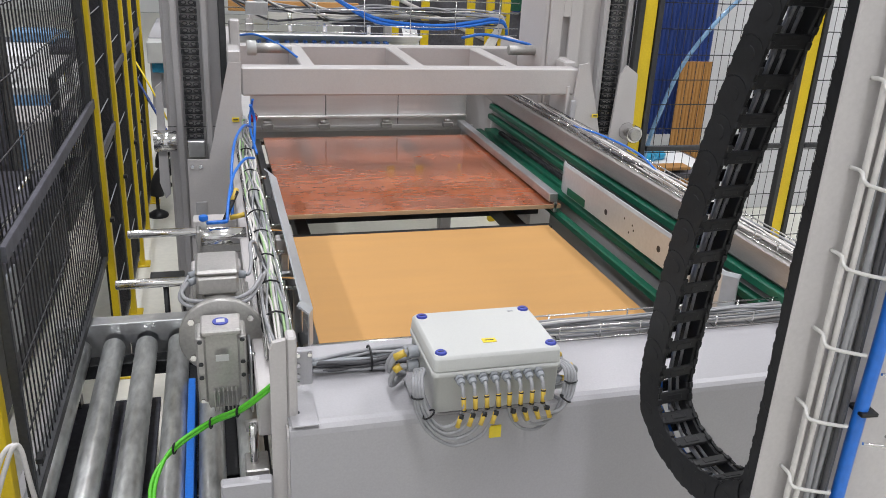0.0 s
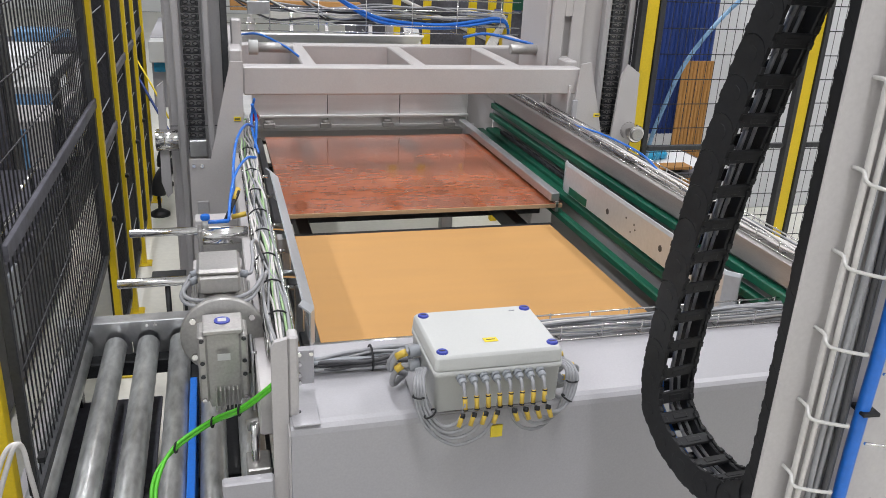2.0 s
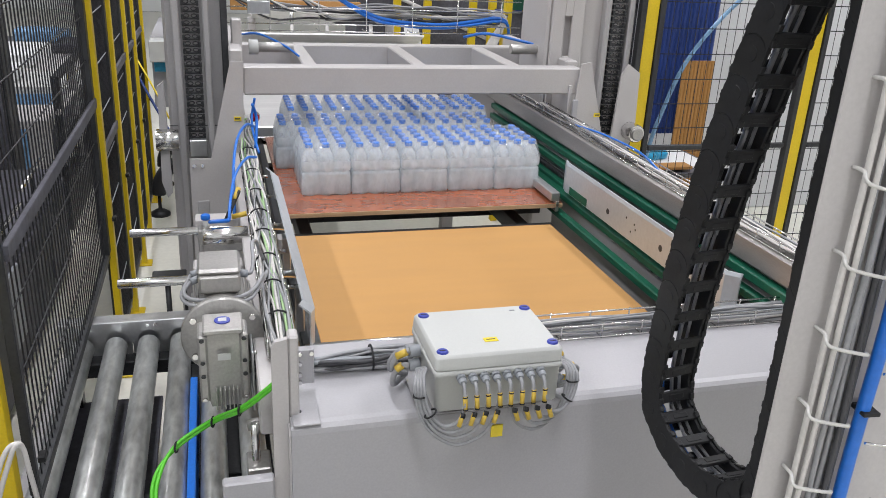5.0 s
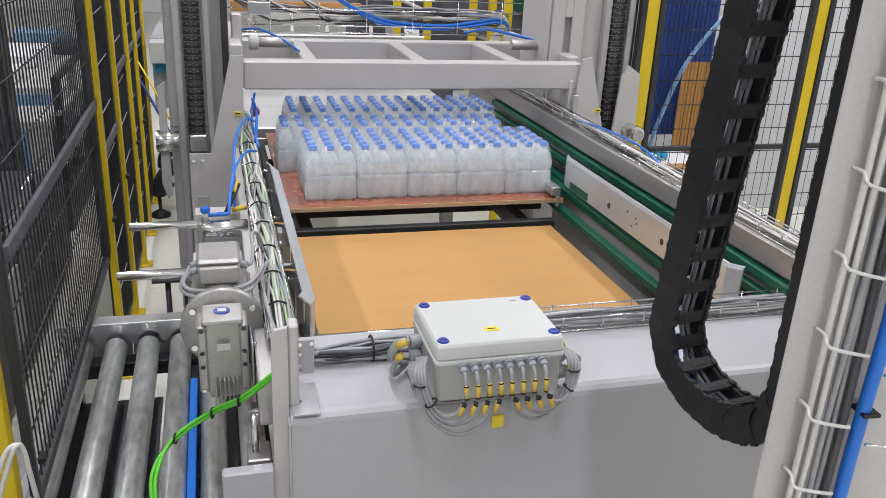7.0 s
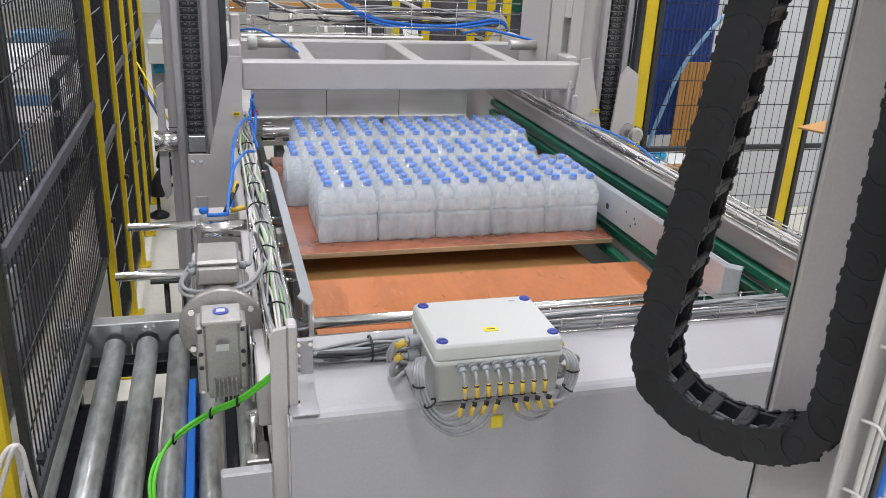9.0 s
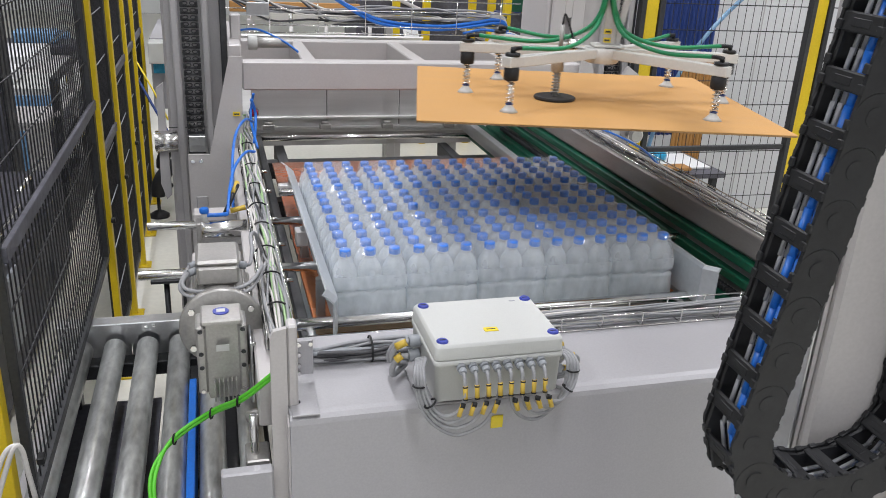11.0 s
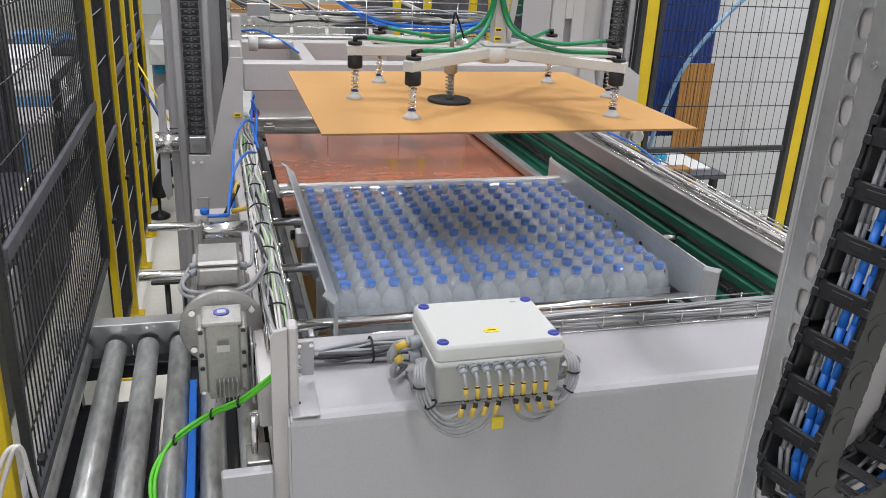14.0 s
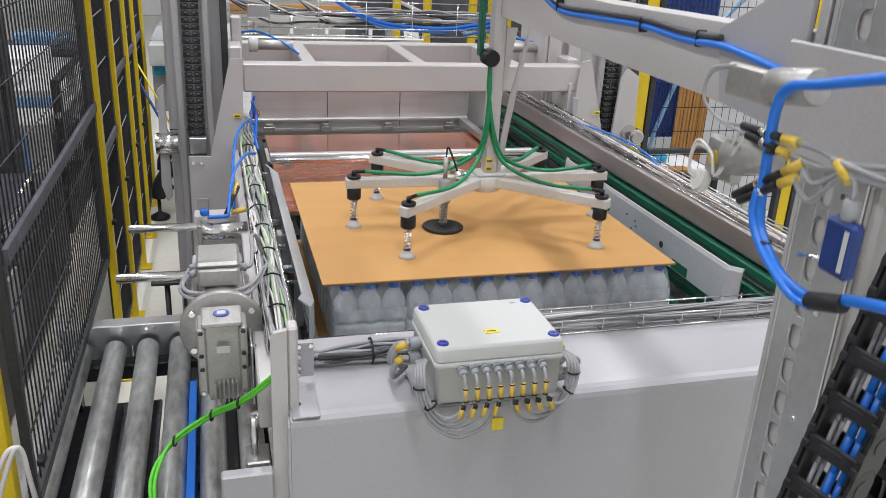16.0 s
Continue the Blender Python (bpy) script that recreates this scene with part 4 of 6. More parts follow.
def sheet(name, x0, x1, y0, y1, z, label):
    s = thing(name, ((x0 + x1) / 2, (y0 + y1) / 2, z), label, "cardboard sheet", "cardboard layer sheets")
    part("face", B(x0, x1, y0, y1, z + .0042, z + .0062, c=.0008), M_CARD, s)
    part("core", B(x0 + .001, x1 - .001, y0 + .0006, y1 - .001, z, z + .004, c=.0005), M_CARD_EDGE, s, "darker corrugated edge")
    return s


pallet_load()

# ---- shrink-wrapped bottle packs ----
PITCH = .0645


def bottle_profile():
    p = [(.020, .004), (.026, 0), (.0305, .006), (.0318, .014), (.0318, .050), (.0310, .070), (.0296, .090), (.0292, .098), (.0304, .104)]
    for z in (.110, .120, .130):
        p += [(.0318, z), (.0318, z + .004), (.0306, z + .007)]
    p += [(.0314, .142), (.0296, .152), (.0250, .163), (.0185, .173), (.0142, .180), (.0134, .184), (.0160, .1845), (.0160, .1865), (.0130, .187)]
    return p


MESH_BOTTLE = Shape().lathe(bottle_profile(), seg=18).mesh("bottle", M_BOTTLE)
MESH_WATER = Shape().lathe([(.008, .006), (.024, .006), (.0290, .014), (.0295, .060), (.0285, .1005), (.004, .101)], seg=14).mesh("water", M_WATER)
MESH_CAP = Shape().lathe([(.0142, .187), (.0150, .1885), (.0150, .2015), (.0138, .2045), (.006, .205)], seg=16).mesh("cap", M_BLUE_CAP)


def film_mesh(skirt):
    """Film drawn tight round fifteen bottles: a wrinkled skirt and a top stretched like a tent from cap to cap."""
    nx, ny, cut = 3, 5, 6
    half_x, half_y = (nx - 1) / 2 * PITCH, (ny - 1) / 2 * PITCH
    base = []
    for side in range(4):
        n = (nx, ny, nx, ny)[side]
        for i in range(n * cut):
            t = i / cut
            out = .0296 + .0030 * abs(math.sin(math.pi * t)) ** .5
            along = (t - n / 2) * PITCH
            base.append([(along, -half_y - out), (half_x + out, along), (-along, half_y + out), (-half_x - out, -along)][side])
    caps = [((i - 1) * PITCH, (j - 2) * PITCH) for i in range(nx) for j in range(ny)]

    def tent(x, y):
        d = min(math.hypot(x - a, y - b) for a, b in caps)
        dx, dy = max(0, abs(x) - half_x - .014), max(0, abs(y) - half_y - .014)
        edge = math.hypot(dx, dy)
        sag = .2072 - max(0, d - .017) * .42
        return sag - edge * 3.0 + .0015 * noise.noise(Vector((x * 60, y * 60, 1)))

    s, k = Shape(), len(base)
    rings = [(.001, .010), (.004, .002), (.014, 0), (.045, -.0004), (.082, .0004), (.0925, .0012), (.0965, .0055), (.1005, .0020), (.112, .0004), (.138, .0010)]
    for z, inset in rings:
        for x, y in base:
            d = .0022 * noise.noise(Vector((x * 45, y * 45, z * 22)))
            m = (1 - (inset + d) / .09)
            s.v.append(Vector((x * m, y * m, z)))
    steps = [.97, .90, .82, .74, .66, .58, .48, .38, .28, .18, .08]
    for f in steps:
        for x, y in base:
            px, py = x * f, y * f
            s.v.append(Vector((px, py, max(.150, tent(px, py)))))
    total = len(rings) + len(steps)
    span = range(len(rings) - 1) if skirt else range(len(rings) - 1, total - 1)
    for i in span:
        for j in range(k):
            s.face((i * k + j, i * k + (j + 1) % k, (i + 1) * k + (j + 1) % k, (i + 1) * k + j), True)
    if not skirt:
        s.face([(total - 1) * k + j for j in range(k)], True)
    return s


MESH_FILM = film_mesh(True).mesh("film", M_FILM)
MESH_FILM_TOP = film_mesh(False).mesh("film_top", M_FILM_TOP)


def pack():
    p = new("water_pack")
    tagged(p, "shrink-wrapped pack of fifteen clear water bottles with blue caps", "bottle pack", "bottle packs of the layer")
    for i in range(3):
        for j in range(5):
            b = new("bottle", MESH_BOTTLE)
            b.parent, b.matrix_basis = p, pose((i - 1) * PITCH, (j - 2) * PITCH, 0, 0, 0, (i * 5 + j) * 37)
            c = new("cap", MESH_CAP)
            c.parent = b
            w = new("water", MESH_WATER)
            w.parent = b
    f = new("film", MESH_FILM)
    f.parent = p
    tagged(f, "clear wrinkled shrink film")
    f = new("film_top", MESH_FILM_TOP)
    f.parent = p
    return p


PACKS = []           # thing, row, final place, quarter turn


def all_packs():
    first = pack()
    spots = [(0, .365 + .1942 * k, 2.069, 0) for k in range(5)] + [(1, .430 + .3236 * k, 2.350, 90) for k in range(3)] + [(2, .365 + .1942 * k, 2.631, 0) for k in range(5)]
    for i, (row, x, y, a) in enumerate(spots):
        p = first if i == 0 else copy_thing(first, pose(x, y, 1.05, 0, 0, a))
        p.matrix_basis = pose(x, y, 1.05, 0, 0, a)
        PACKS.append((p, row, x, y, a))


all_packs()


# ---- turning column robot that lays the cardboard sheets ----
AX, AY = .882, .869
ROBOT = thing("sheet_robot", (AX, AY, 0), "grey column robot with a lifting arm and suction gripper", "robot")
REACH_TOP = 2.95


def robot_column():
    r = ROBOT
    h = .0755
    part("column", B(AX - h, AX + h, AY - .060, AY + .074, .02, REACH_TOP, c=.006), M_PAINT, r)
    part("side_flange", B(AX + h - .006, AX + h, AY - .161, AY - .0605, .3, REACH_TOP, c=.002), M_PAINT, r)
    part("base_plate", B(AX - .2, AX + .2, AY - .2, AY + .2, 0, .02), M_PAINT_DARK, r)
    # slotted galvanised strip
    x0, x1 = AX - h - .014, AX - h - .010
    ya, yb, yc, yd = AY - .046, AY + .012, AY + .032, AY + .068
    s = Shape().box(x0, x1, ya, yb, .5, 2.9, c=.0008).box(x0, x1, yc + .004, yd, .5, 2.9, c=.0008)
    z = .5
    while z < 2.88:
        s.box(x0, x1, yb - .0005, yc + .0045, z, z + .015, c=.0008)
        for zz, up in ((z + .015, 1), (z + .055, -1)):
            for yy, out in ((yb, 1), (yc + .004, -1)):
                arc = [(yy + out * .0115 * (1 - math.sin(q)), zz + up * .0115 * (1 - math.cos(q))) for q in [radians(v) for v in range(0, 91, 18)]]
                s.prism([(yy - out * .0004, zz - up * .0004)] + arc, 0, x0, x1)
        z += .055
    part("slotted_strip", s, M_GALV, r, "galvanised strip with long slots")
    part("strip_backing", B(AX - h - .0070, AX - h - .0005, AY - .046, AY + .068, .5, 2.9, c=.001), M_PAINT, r)
    part("strip_flange", B(AX - h - .014, AX - h - .001, AY + .069, AY + .073, .5, 2.9, c=.001), M_GALV, r)
    part("edge_rod", B(AX - h - .012, AX - h - .001, AY + .0745, AY + .086, .5, 2.9, c=.002), M_PAINT_DARK, r)
    for i in range(9):
        z = .9 + i * .17
        part("screw", C((x0, AY - .012, z), (x0 - .004, AY - .012, z), .0045, 12), M_CHROME, r)
    # wire holders and risers on the next side
    LY = AY - .122
    for z in [.70 + .109 * k for k in range(19)]:
        hook = [(AX + h, LY - .005, z + .012), (AX + h + .022, LY - .005, z + .012), (AX + h + .034, LY - .003, z), (AX + h + .034, LY + .05, z - .014), (AX + h + .030, LY + .056, z - .015)]
        part("wire_hook", Shape().tube(curve_pts(hook, 4), .0026, 8), M_WHITE_ALU, r, "white wire cable holder")
        part("wire_loop", Shape().tube([(AX + h, LY + .150, z + .05), (AX + h + .03, LY + .152, z + .05), (AX + h + .03, LY + .09, z + .062)], .0022, 6), M_CHROME, r)
    rnd = random.Random(6)
    for i, (y, x, rr, m) in enumerate(((.002, .016, .0042, M_CABLE_PALE), (.013, .020, .0038, M_CABLE_PALE), (.023, .014, .0040, M_CABLE), (.033, .020, .0040, M_CABLE),
                                       (.042, .013, .0038, M_CABLE), (.050, .020, .0038, M_CABLE_DARK), (.058, .014, .0044, M_CABLE_DARK), (.067, .012, .0040, M_CABLE), (.082, .020, .0095, M_BLUE))):
        pts = [(AX + h + x + rnd.uniform(-.003, .003), LY + y + rnd.uniform(-.004, .004) * (0 if rr > .009 else 1), .4 + .2 * k) for k in range(13)]
        part("riser_hose" if rr > .009 else "riser_cable", T(pts, rr, 10, 4), m, r, "thick blue air hose" if rr > .009 else "")
    for z in (.95, 1.2, 1.46, 1.75, 2.0):
        part("cable_tie", B(AX + h + .002, AX + h + .034, LY + .074, LY + .0995, z, z + .006, c=.001), M_BLACK, r)
    part("rear_angle", B(AX + h - .012, AX + h - .002, AY + .0755, AY + .22, .3, 2.8, c=.002), M_PAINT, r)
    part("limit_box", B(AX - .04, AX + .01, AY - .115, AY - .064, 2.02, 2.14, c=.005), M_DARK, r)


robot_column()

PAD_Z = 1.2          # the arm is built as it lies when the sheet rests at this height


def carriage():
    c = part("carriage", B(AX - .09, AX + .09, AY + .092, AY + .11, 1.74, 2.10).box(AX - .112, AX - .104, AY - .16, AY + .13, 1.785, 1.935), M_PAINT_DARK, ROBOT)
    arm = Shape()
    arm.prism([(2.35, 1.835), (2.35, 1.925), (1.60, 1.928), (1.20, 1.935), (.99, 1.945), (.99, 1.80), (1.25, 1.813), (1.65, 1.816), (2.05, 1.826)], 0, .80, .872)
    part("arm_beam", arm, M_PAINT, c)
    part("gusset", Shape().prism([(1.20, 1.925), (1.07, 1.99), (.99, 2.06), (.99, 1.80), (1.17, 1.815)], 0, .790, .798), M_PAINT_LIGHT, c)
    part("post", B(.782, .822, 2.305, 2.345, 1.345, 1.93, c=.004), M_PAINT, c)
    part("post_web", Shape().prism([(.824, 1.36), (.836, 1.37), (.87, 1.62), (.905, 1.80), (.895, 1.80), (.85, 1.60), (.824, 1.42)], 1, 2.312, 2.322), M_PAINT, c)
    part("post_web", Shape().prism([(.824, 1.60), (.836, 1.66), (.858, 1.80), (.824, 1.80)], 1, 2.312, 2.322), M_PAINT, c)
    part("hose_rail", B(.738, .752, 2.29, 2.32, 1.72, 2.0), M_GREEN_GUIDE, c)
    part("pneumatic_port", C((.765, 2.25, 1.72), (.765, 2.30, 1.72), .024, 18, .003), M_BLACK, c, "round black sensor")
    part("flange", B(.755, .85, 2.29, 2.36, 1.360, 1.369), M_WHITE_ALU, c)
    part("hub", C((.79, 2.325, 1.314), (.79, 2.325, 1.359), .05, 20, .003), M_WHITE_ALU, c)
    hub = Vector((.79, 2.325, 1.342))
    ends = [(.385, 2.33), (.49, 2.06), (.505, 2.59), (1.06, 2.06), (1.18, 2.335), (1.08, 2.59)]
    for x, y in ends:
        d = Vector((x, y, 0)) - Vector((hub.x, hub.y, 0))
        ln, ang = d.length, math.atan2(d.y, d.x)
        m = Matrix.Translation(hub) @ Matrix.Rotation(ang, 4, "Z")
        part("gripper_arm", Shape().box(.03, ln + .025, -.016, .016, -.014, .014, c=.002, m=m), M_WHITE_ALU, c, "white aluminium arm")
        z = PAD_Z + .006
        part("cup_socket", C((x, y, 1.292), (x, y, 1.327), .021, 14, .003), M_BLACK, c, "black suction cup holder")
        part("cup_nut", C((x, y, 1.357), (x, y, 1.365), .02, 14), M_BLACK, c)
        part("cup_elbow", Shape().cyl((x, y, 1.365), (x, y, 1.380), .007, 8).cyl((x, y, 1.376), (x + (hub.x - x) * .08, y + (hub.y - y) * .08, 1.376), .006, 8), M_BLACK, c)
        spring = [(x + .0105 * math.cos(k * .9), y + .0105 * math.sin(k * .9), z + .022 + k * .00155) for k in range(42)]
        part("spring", Shape().tube(spring, .0020, 5).cyl((x, y, z + .01), (x, y, 1.295), .0055, 10), M_CHROME, c)
        part("bellows_ring", C((x, y, z + .021), (x, y, z + .0235), .0115, 12, .0008), M_BLUE_DARK, c, "dark blue ring")
        part("suction_cup", Shape().lathe([(.008, z + .022), (.011, z + .016), (.018, z + .008), (.0255, z), (.024, z - .0005)], (x, y, 0), 18), M_CUP, c, "grey suction cup")
        mid = Vector((x, y, 1.376)).lerp(Vector((.80, 2.29, 1.384)), .5)
        part("green_hose", T([(x + (hub.x - x) * .08, y + (hub.y - y) * .08, 1.376), (mid.x, mid.y, 1.369), (hub.x + (x - hub.x) * .2, hub.y + (y - hub.y) * .2 - .01, 1.397), (hub.x + (x - hub.x) * .06, 2.30, 1.46), (.775, 2.285, 1.60), (.768, 2.28, 1.72)], .0062, 8), M_GREEN_HOSE, c, "dark green air hose")
    part("disc", C((.65, 2.275, PAD_Z + .007), (.65, 2.275, PAD_Z + .016), .063, 32, .003), M_RUBBER, c, "round black rubber disc")
    sp = [(.65 + .012 * math.cos(k * .9), 2.275 + .012 * math.sin(k * .9), PAD_Z + .022 + k * .0014) for k in range(48)]
    part("spring", Shape().tube(sp, .0022, 5).cyl((.65, 2.275, PAD_Z + .014), (.65, 2.275, 1.31), .007, 10), M_ALU, c)
    part("disc_socket", C((.65, 2.275, 1.288), (.65, 2.275, 1.359), .019, 16, .002), M_ALU, c)
    part("sensor", C((.66, 2.31, 1.35), (.66, 2.31, 1.42), .007, 10), M_ALU, c)
    part("air_fitting", C((.70, 2.36, 1.352), (.70, 2.36, 1.389), .012, 10), M_ALU, c)
    part("sensor_lead", T([(.66, 2.31, 1.42), (.665, 2.31, 1.45), (.68, 2.31, 1.42), (.70, 2.31, 1.37)], .003), M_BLACK, c)
    part("vacuum_filter", C((.68, 2.28, 1.369), (.72, 2.28, 1.369), .016, 14, .002), M_CHROME, c)
    for z in (1.375, 1.40):
        part("label", B(.784, .806, 2.303, 2.3045, z, z + .014, c=0), M_YTAG, c, "small yellow warning label")
        part("label_print", B(.787, .803, 2.302, 2.3028, z + .004, z + .009, c=0), M_DARK, c)
    # valves, switch and hoses beside the column
    before = {o.name for o in c.children}
    part("valve", B(.772, .792, 1.075, 1.155, 1.70, 1.765, c=.004).cyl((.78, 1.10, 1.74), (.80, 1.02, 1.765), .03, 16, .003), M_ALU, c)
    part("valve", B(.788, .806, 1.03, 1.16, 1.83, 1.88, c=.004).cyl((.797, 1.05, 1.86), (.80, .96, 1.875), .027, 16, .003), M_ALU, c)
    part("valve_cap", C((.771, 1.125, 1.732), (.766, 1.125, 1.732), .012, 14), M_YTAG2, c)
    part("solenoid_coil", C((.775, 1.15, 1.685), (.76, 1.15, 1.69), .02, 14, .003), M_CABLE_PALE, c)
    for i, (p, q) in enumerate((((.765, 1.061, 1.799), (.765, .955, 1.803)), ((.76, 1.04, 1.79), (.765, .962, 1.785)), ((.765, 1.051, 1.693), (.765, .94, 1.765)), ((.76, 1.03, 1.69), (.765, .945, 1.745)))):
        p, q = Vector(p), Vector(q)
        part("connector", C(p, p.lerp(q, .42), .0065, 10, .001).cyl(p.lerp(q, .55), p.lerp(q, .85), .0065, 10, .001), M_BLACK, c, "black cable connector")
        part("connector_ring", C(p.lerp(q, .42), p.lerp(q, .55), .0068, 10, .001), M_CHROME, c)
        part("marker", C(p.lerp(q, .92), p.lerp(q, 1.22), .0078, 8), M_YTAG2, c, "yellow cable marker")
        part("cable", T([p.lerp(q, 1.18), (.766, .89, q.z + .002 - .004 * i), (.766, .84, 1.80 - .006 * i), (.765, .76, 1.815 - .007 * i), (.77, .70, 1.82)], .004), M_CABLE, c)
        if i > 1:
            continue
        part("cable", T([(.765, 1.15, 1.69), (.755, 1.17, 1.70 + .008 * i), (.756, 1.16, 1.745 + .008 * i), (.76, 1.12, 1.74), (.76, 1.10, 1.71), p], .0025), M_CABLE_PALE, c)
        part("cable", T([(.775, 1.12, 1.88), (.765, 1.165, 1.86 + .006 * i), (.762, 1.17, 1.82), (.765, 1.12, 1.795), p], .0025), M_CABLE, c)
    part("blue_hose", T([(.765, .76, 1.92), (.765, .807, 1.913), (.765, .90, 1.89), (.765, .971, 1.873), (.765, .992, 1.841), (.765, .991, 1.776), (.765, .985, 1.692), (.765, .967, 1.654), (.765, .909, 1.616), (.765, .83, 1.612), (.765, .793, 1.633), (.765, .70, 1.66)], .0078, 10), M_BLUE, c, "blue air hose")
    part("blue_hose", T([(.76, .992, 1.72), (.757, .989, 1.682), (.757, .956, 1.641), (.757, .881, 1.604), (.757, .836, 1.604)], .0062, 10), M_BLUE, c, "blue air hose")
    part("hose_joint", C((.762, .845, 1.608), (.762, .785, 1.63), .013, 12, .002), M_BLACK, c)
    for p in ((.765, .985, 1.78), (.765, .96, 1.648)):
        part("cable_tie", C((p[0], p[1], p[2] - .004), (p[0], p[1], p[2] + .004), .0095, 10), M_BLACK, c)
    part("limit_switch", B(.752, .772, .785, .838, 1.66, 1.735, c=.005), M_BLUE_DARK, c, "dark blue limit switch")
    part("switch_label", B(.7512, .7518, .792, .80, 1.67, 1.725, c=0), M_PLASTIC_BOX, c)
    part("switch_gland", C((.762, .81, 1.735), (.762, .81, 1.762), .011, 12, .003), M_CABLE, c)
    part("switch_lever", Shape().cyl((.762, .838, 1.672), (.762, .885, 1.66), .0025, 8), M_CHROME, c)
    part("cable", T([(.762, .81, 1.762), (.762, .815, 1.785), (.762, .86, 1.80), (.762, .80, 1.80), (.765, .72, 1.80)], .004), M_CABLE, c)
    part("marker", C((.762, .822, 1.782), (.762, .85, 1.80), .0078, 8), M_YTAG2, c, "yellow cable marker")
    # the valve group sits on a bracket in front of the column, at a smaller size than laid out above
    eye = Vector((-AX, -AY, 2.05))
    shrink = Matrix.Translation(eye) @ Matrix.Scale(.66, 4) @ Matrix.Translation(-eye)
    for o in c.children:
        if o.name not in before:
            o.data.transform(shrink)
    part("bracket", Shape().box(.565, .573, .36, .50, 1.88, 1.97, c=.002).box(.573, .80, .36, .40, 1.93, 1.96, c=.002), M_PAINT_DARK, c)
    part("blue_hose", T([(.80, 2.30, 1.955), (.792, 2.05, 1.935), (.788, 1.86, 1.893), (.788, 1.65, 1.895), (.788, 1.45, 1.902), (.788, 1.30, 1.896), (.782, 1.18, 1.902), (.780, 1.08, 1.895), (.778, .98, 1.885), (.776, .90, 1.88)], .0065), M_BLUE, c, "blue air hose")
    part("black_cable", T([(.80, 2.30, 1.965), (.792, 2.05, 1.945), (.788, 1.86, 1.904), (.788, 1.65, 1.908), (.788, 1.45, 1.914), (.788, 1.30, 1.909), (.782, 1.18, 1.914)], .0055), M_CABLE_DARK, c)
    for y in (1.86, 1.45, 1.25):
        part("cable_tie", B(.780, .799, y - .003, y + .003, 1.890, 1.918, c=.002), M_BLACK, c)
    return c


CARRIAGE = carriage()

# energy chain that follows the carriage
LINK = .060
CHAIN_TOP = 2.35
STRAND_B = Vector((.038, -.098, 0))
BEND_DEEP = .085
# free strand by the height of the bend: height, place at 1.5 m, lean, bow
FREE = [(1.222, Vector((-.183, -.201, 0)), Vector((.172, -.037, 0)), 0.0),
        (1.302, Vector((-.211, -.157, 0)), Vector((.208, -.006, 0)), 1.0),
        (1.455, Vector((-.212, -.169, 0)), Vector((.133, .006, 0)), 0.0)]


def link_meshes():
    s = Shape()
    arc = [radians(a) for a in range(0, 181, 20)]
    front = [(.026 * math.cos(a), .030 + .026 * math.sin(a)) for a in arc]
    rear = [(-.0266 * math.cos(a), -.030 + .0266 * math.sin(a)) for a in arc[1:-1]]
    for sx in (-1, 1):
        s.prism(front + rear, 0, *sorted((sx * .0262, sx * .0300)))
        s.box(*sorted((sx * .0215, sx * .0258)), -.0235, .0235, -.050, .022, c=.003)
        s.cyl((sx * .029, 0, .030), (sx * .0309, 0, .030), .0115, 14)
        for sy in (-1, 1):
            a, b = sorted((sy * .0245, sy * .0285))
            for z in (-.010, .012):
                s.box(*sorted((sx * .0225, sx * .0298)), a, b, z, z + .011, c=.001)
    for sy in (-.0225, .0225):
        s.box(-.027, .027, sy - .0028, sy + .0028, -.011, .011, c=.002)
        s.box(-.012, .012, sy - .0036, sy + .0036, -.005, .005, c=.001)
    tubes = []
    for mat, rr in ((M_CABLE, .0028), (M_BLUE, .0054)):
        tubes.append(Shape().tube([(0, 0, -.034), (0, 0, .034)], rr, 8).mesh("chain_cable", mat))
    me = s.mesh("chain_link", M_BLACK)
    me.transform(Matrix.Diagonal((1.2, 1.06, 1, 1)))
    return me, tubes


LINKS = []


def energy_chain():
    link, (grey, blue) = link_meshes()
    for i in range(52):
        o = new("chain_link", link)
        o.parent = ROBOT
        if i == 0:
            tagged(o, "black plastic energy chain link")
        for me, x, y in ((grey, -.016, .004), (grey, -.009, -.006), (grey, -.004, .005), (grey, -.013, -.012), (blue, .004, -.011), (blue, .015, -.010)):
            k = new("chain_cable" if me is grey else "chain_hose", me)
            k.parent, k.location = o, (x * 1.2, y + .003 * math.sin(i * .7 + x * 90), 0)
        LINKS.append(o)


energy_chain()


def chain_line(zc, lag):
    """The centre line of the chain: down beside the column, round the bend, up the free strand."""
    for (z0, p0, l0, c0), (z1, p1, l1, c1) in zip(FREE, FREE[1:]):
        if zc <= z1 or z1 == FREE[-1][0]:
            u = (zc - z0) / (z1 - z0)
            place, lean, bow = p0.lerp(p1, u), l0.lerp(l1, u), c0 + (c1 - c0) * u
            break
    swing = Matrix.Rotation(radians(lag), 3, "Z")

    def free(z):
        h = min(z, 2.3)
        p = place + lean * (h - 1.5) + Vector((.10, .12, 0)) * (bow * ((h - 1.55) ** 2 - .035))
        p.z = z
        return swing @ p

    low, top = free(zc), STRAND_B + Vector((0, 0, zc))
    mid, half = (low + top) / 2, (top - low) / 2
    pts = [STRAND_B + Vector((0, 0, CHAIN_TOP + .3 - (CHAIN_TOP + .3 - zc) * k / 40)) for k in range(40)]
    pts += [mid + half * math.cos(a) - Vector((0, 0, BEND_DEEP * math.sin(a))) for a in [math.pi * k / 24 for k in range(25)]]
    pts += [free(zc + .05 * k) for k in range(1, 50)]
    return pts, half.normalized()


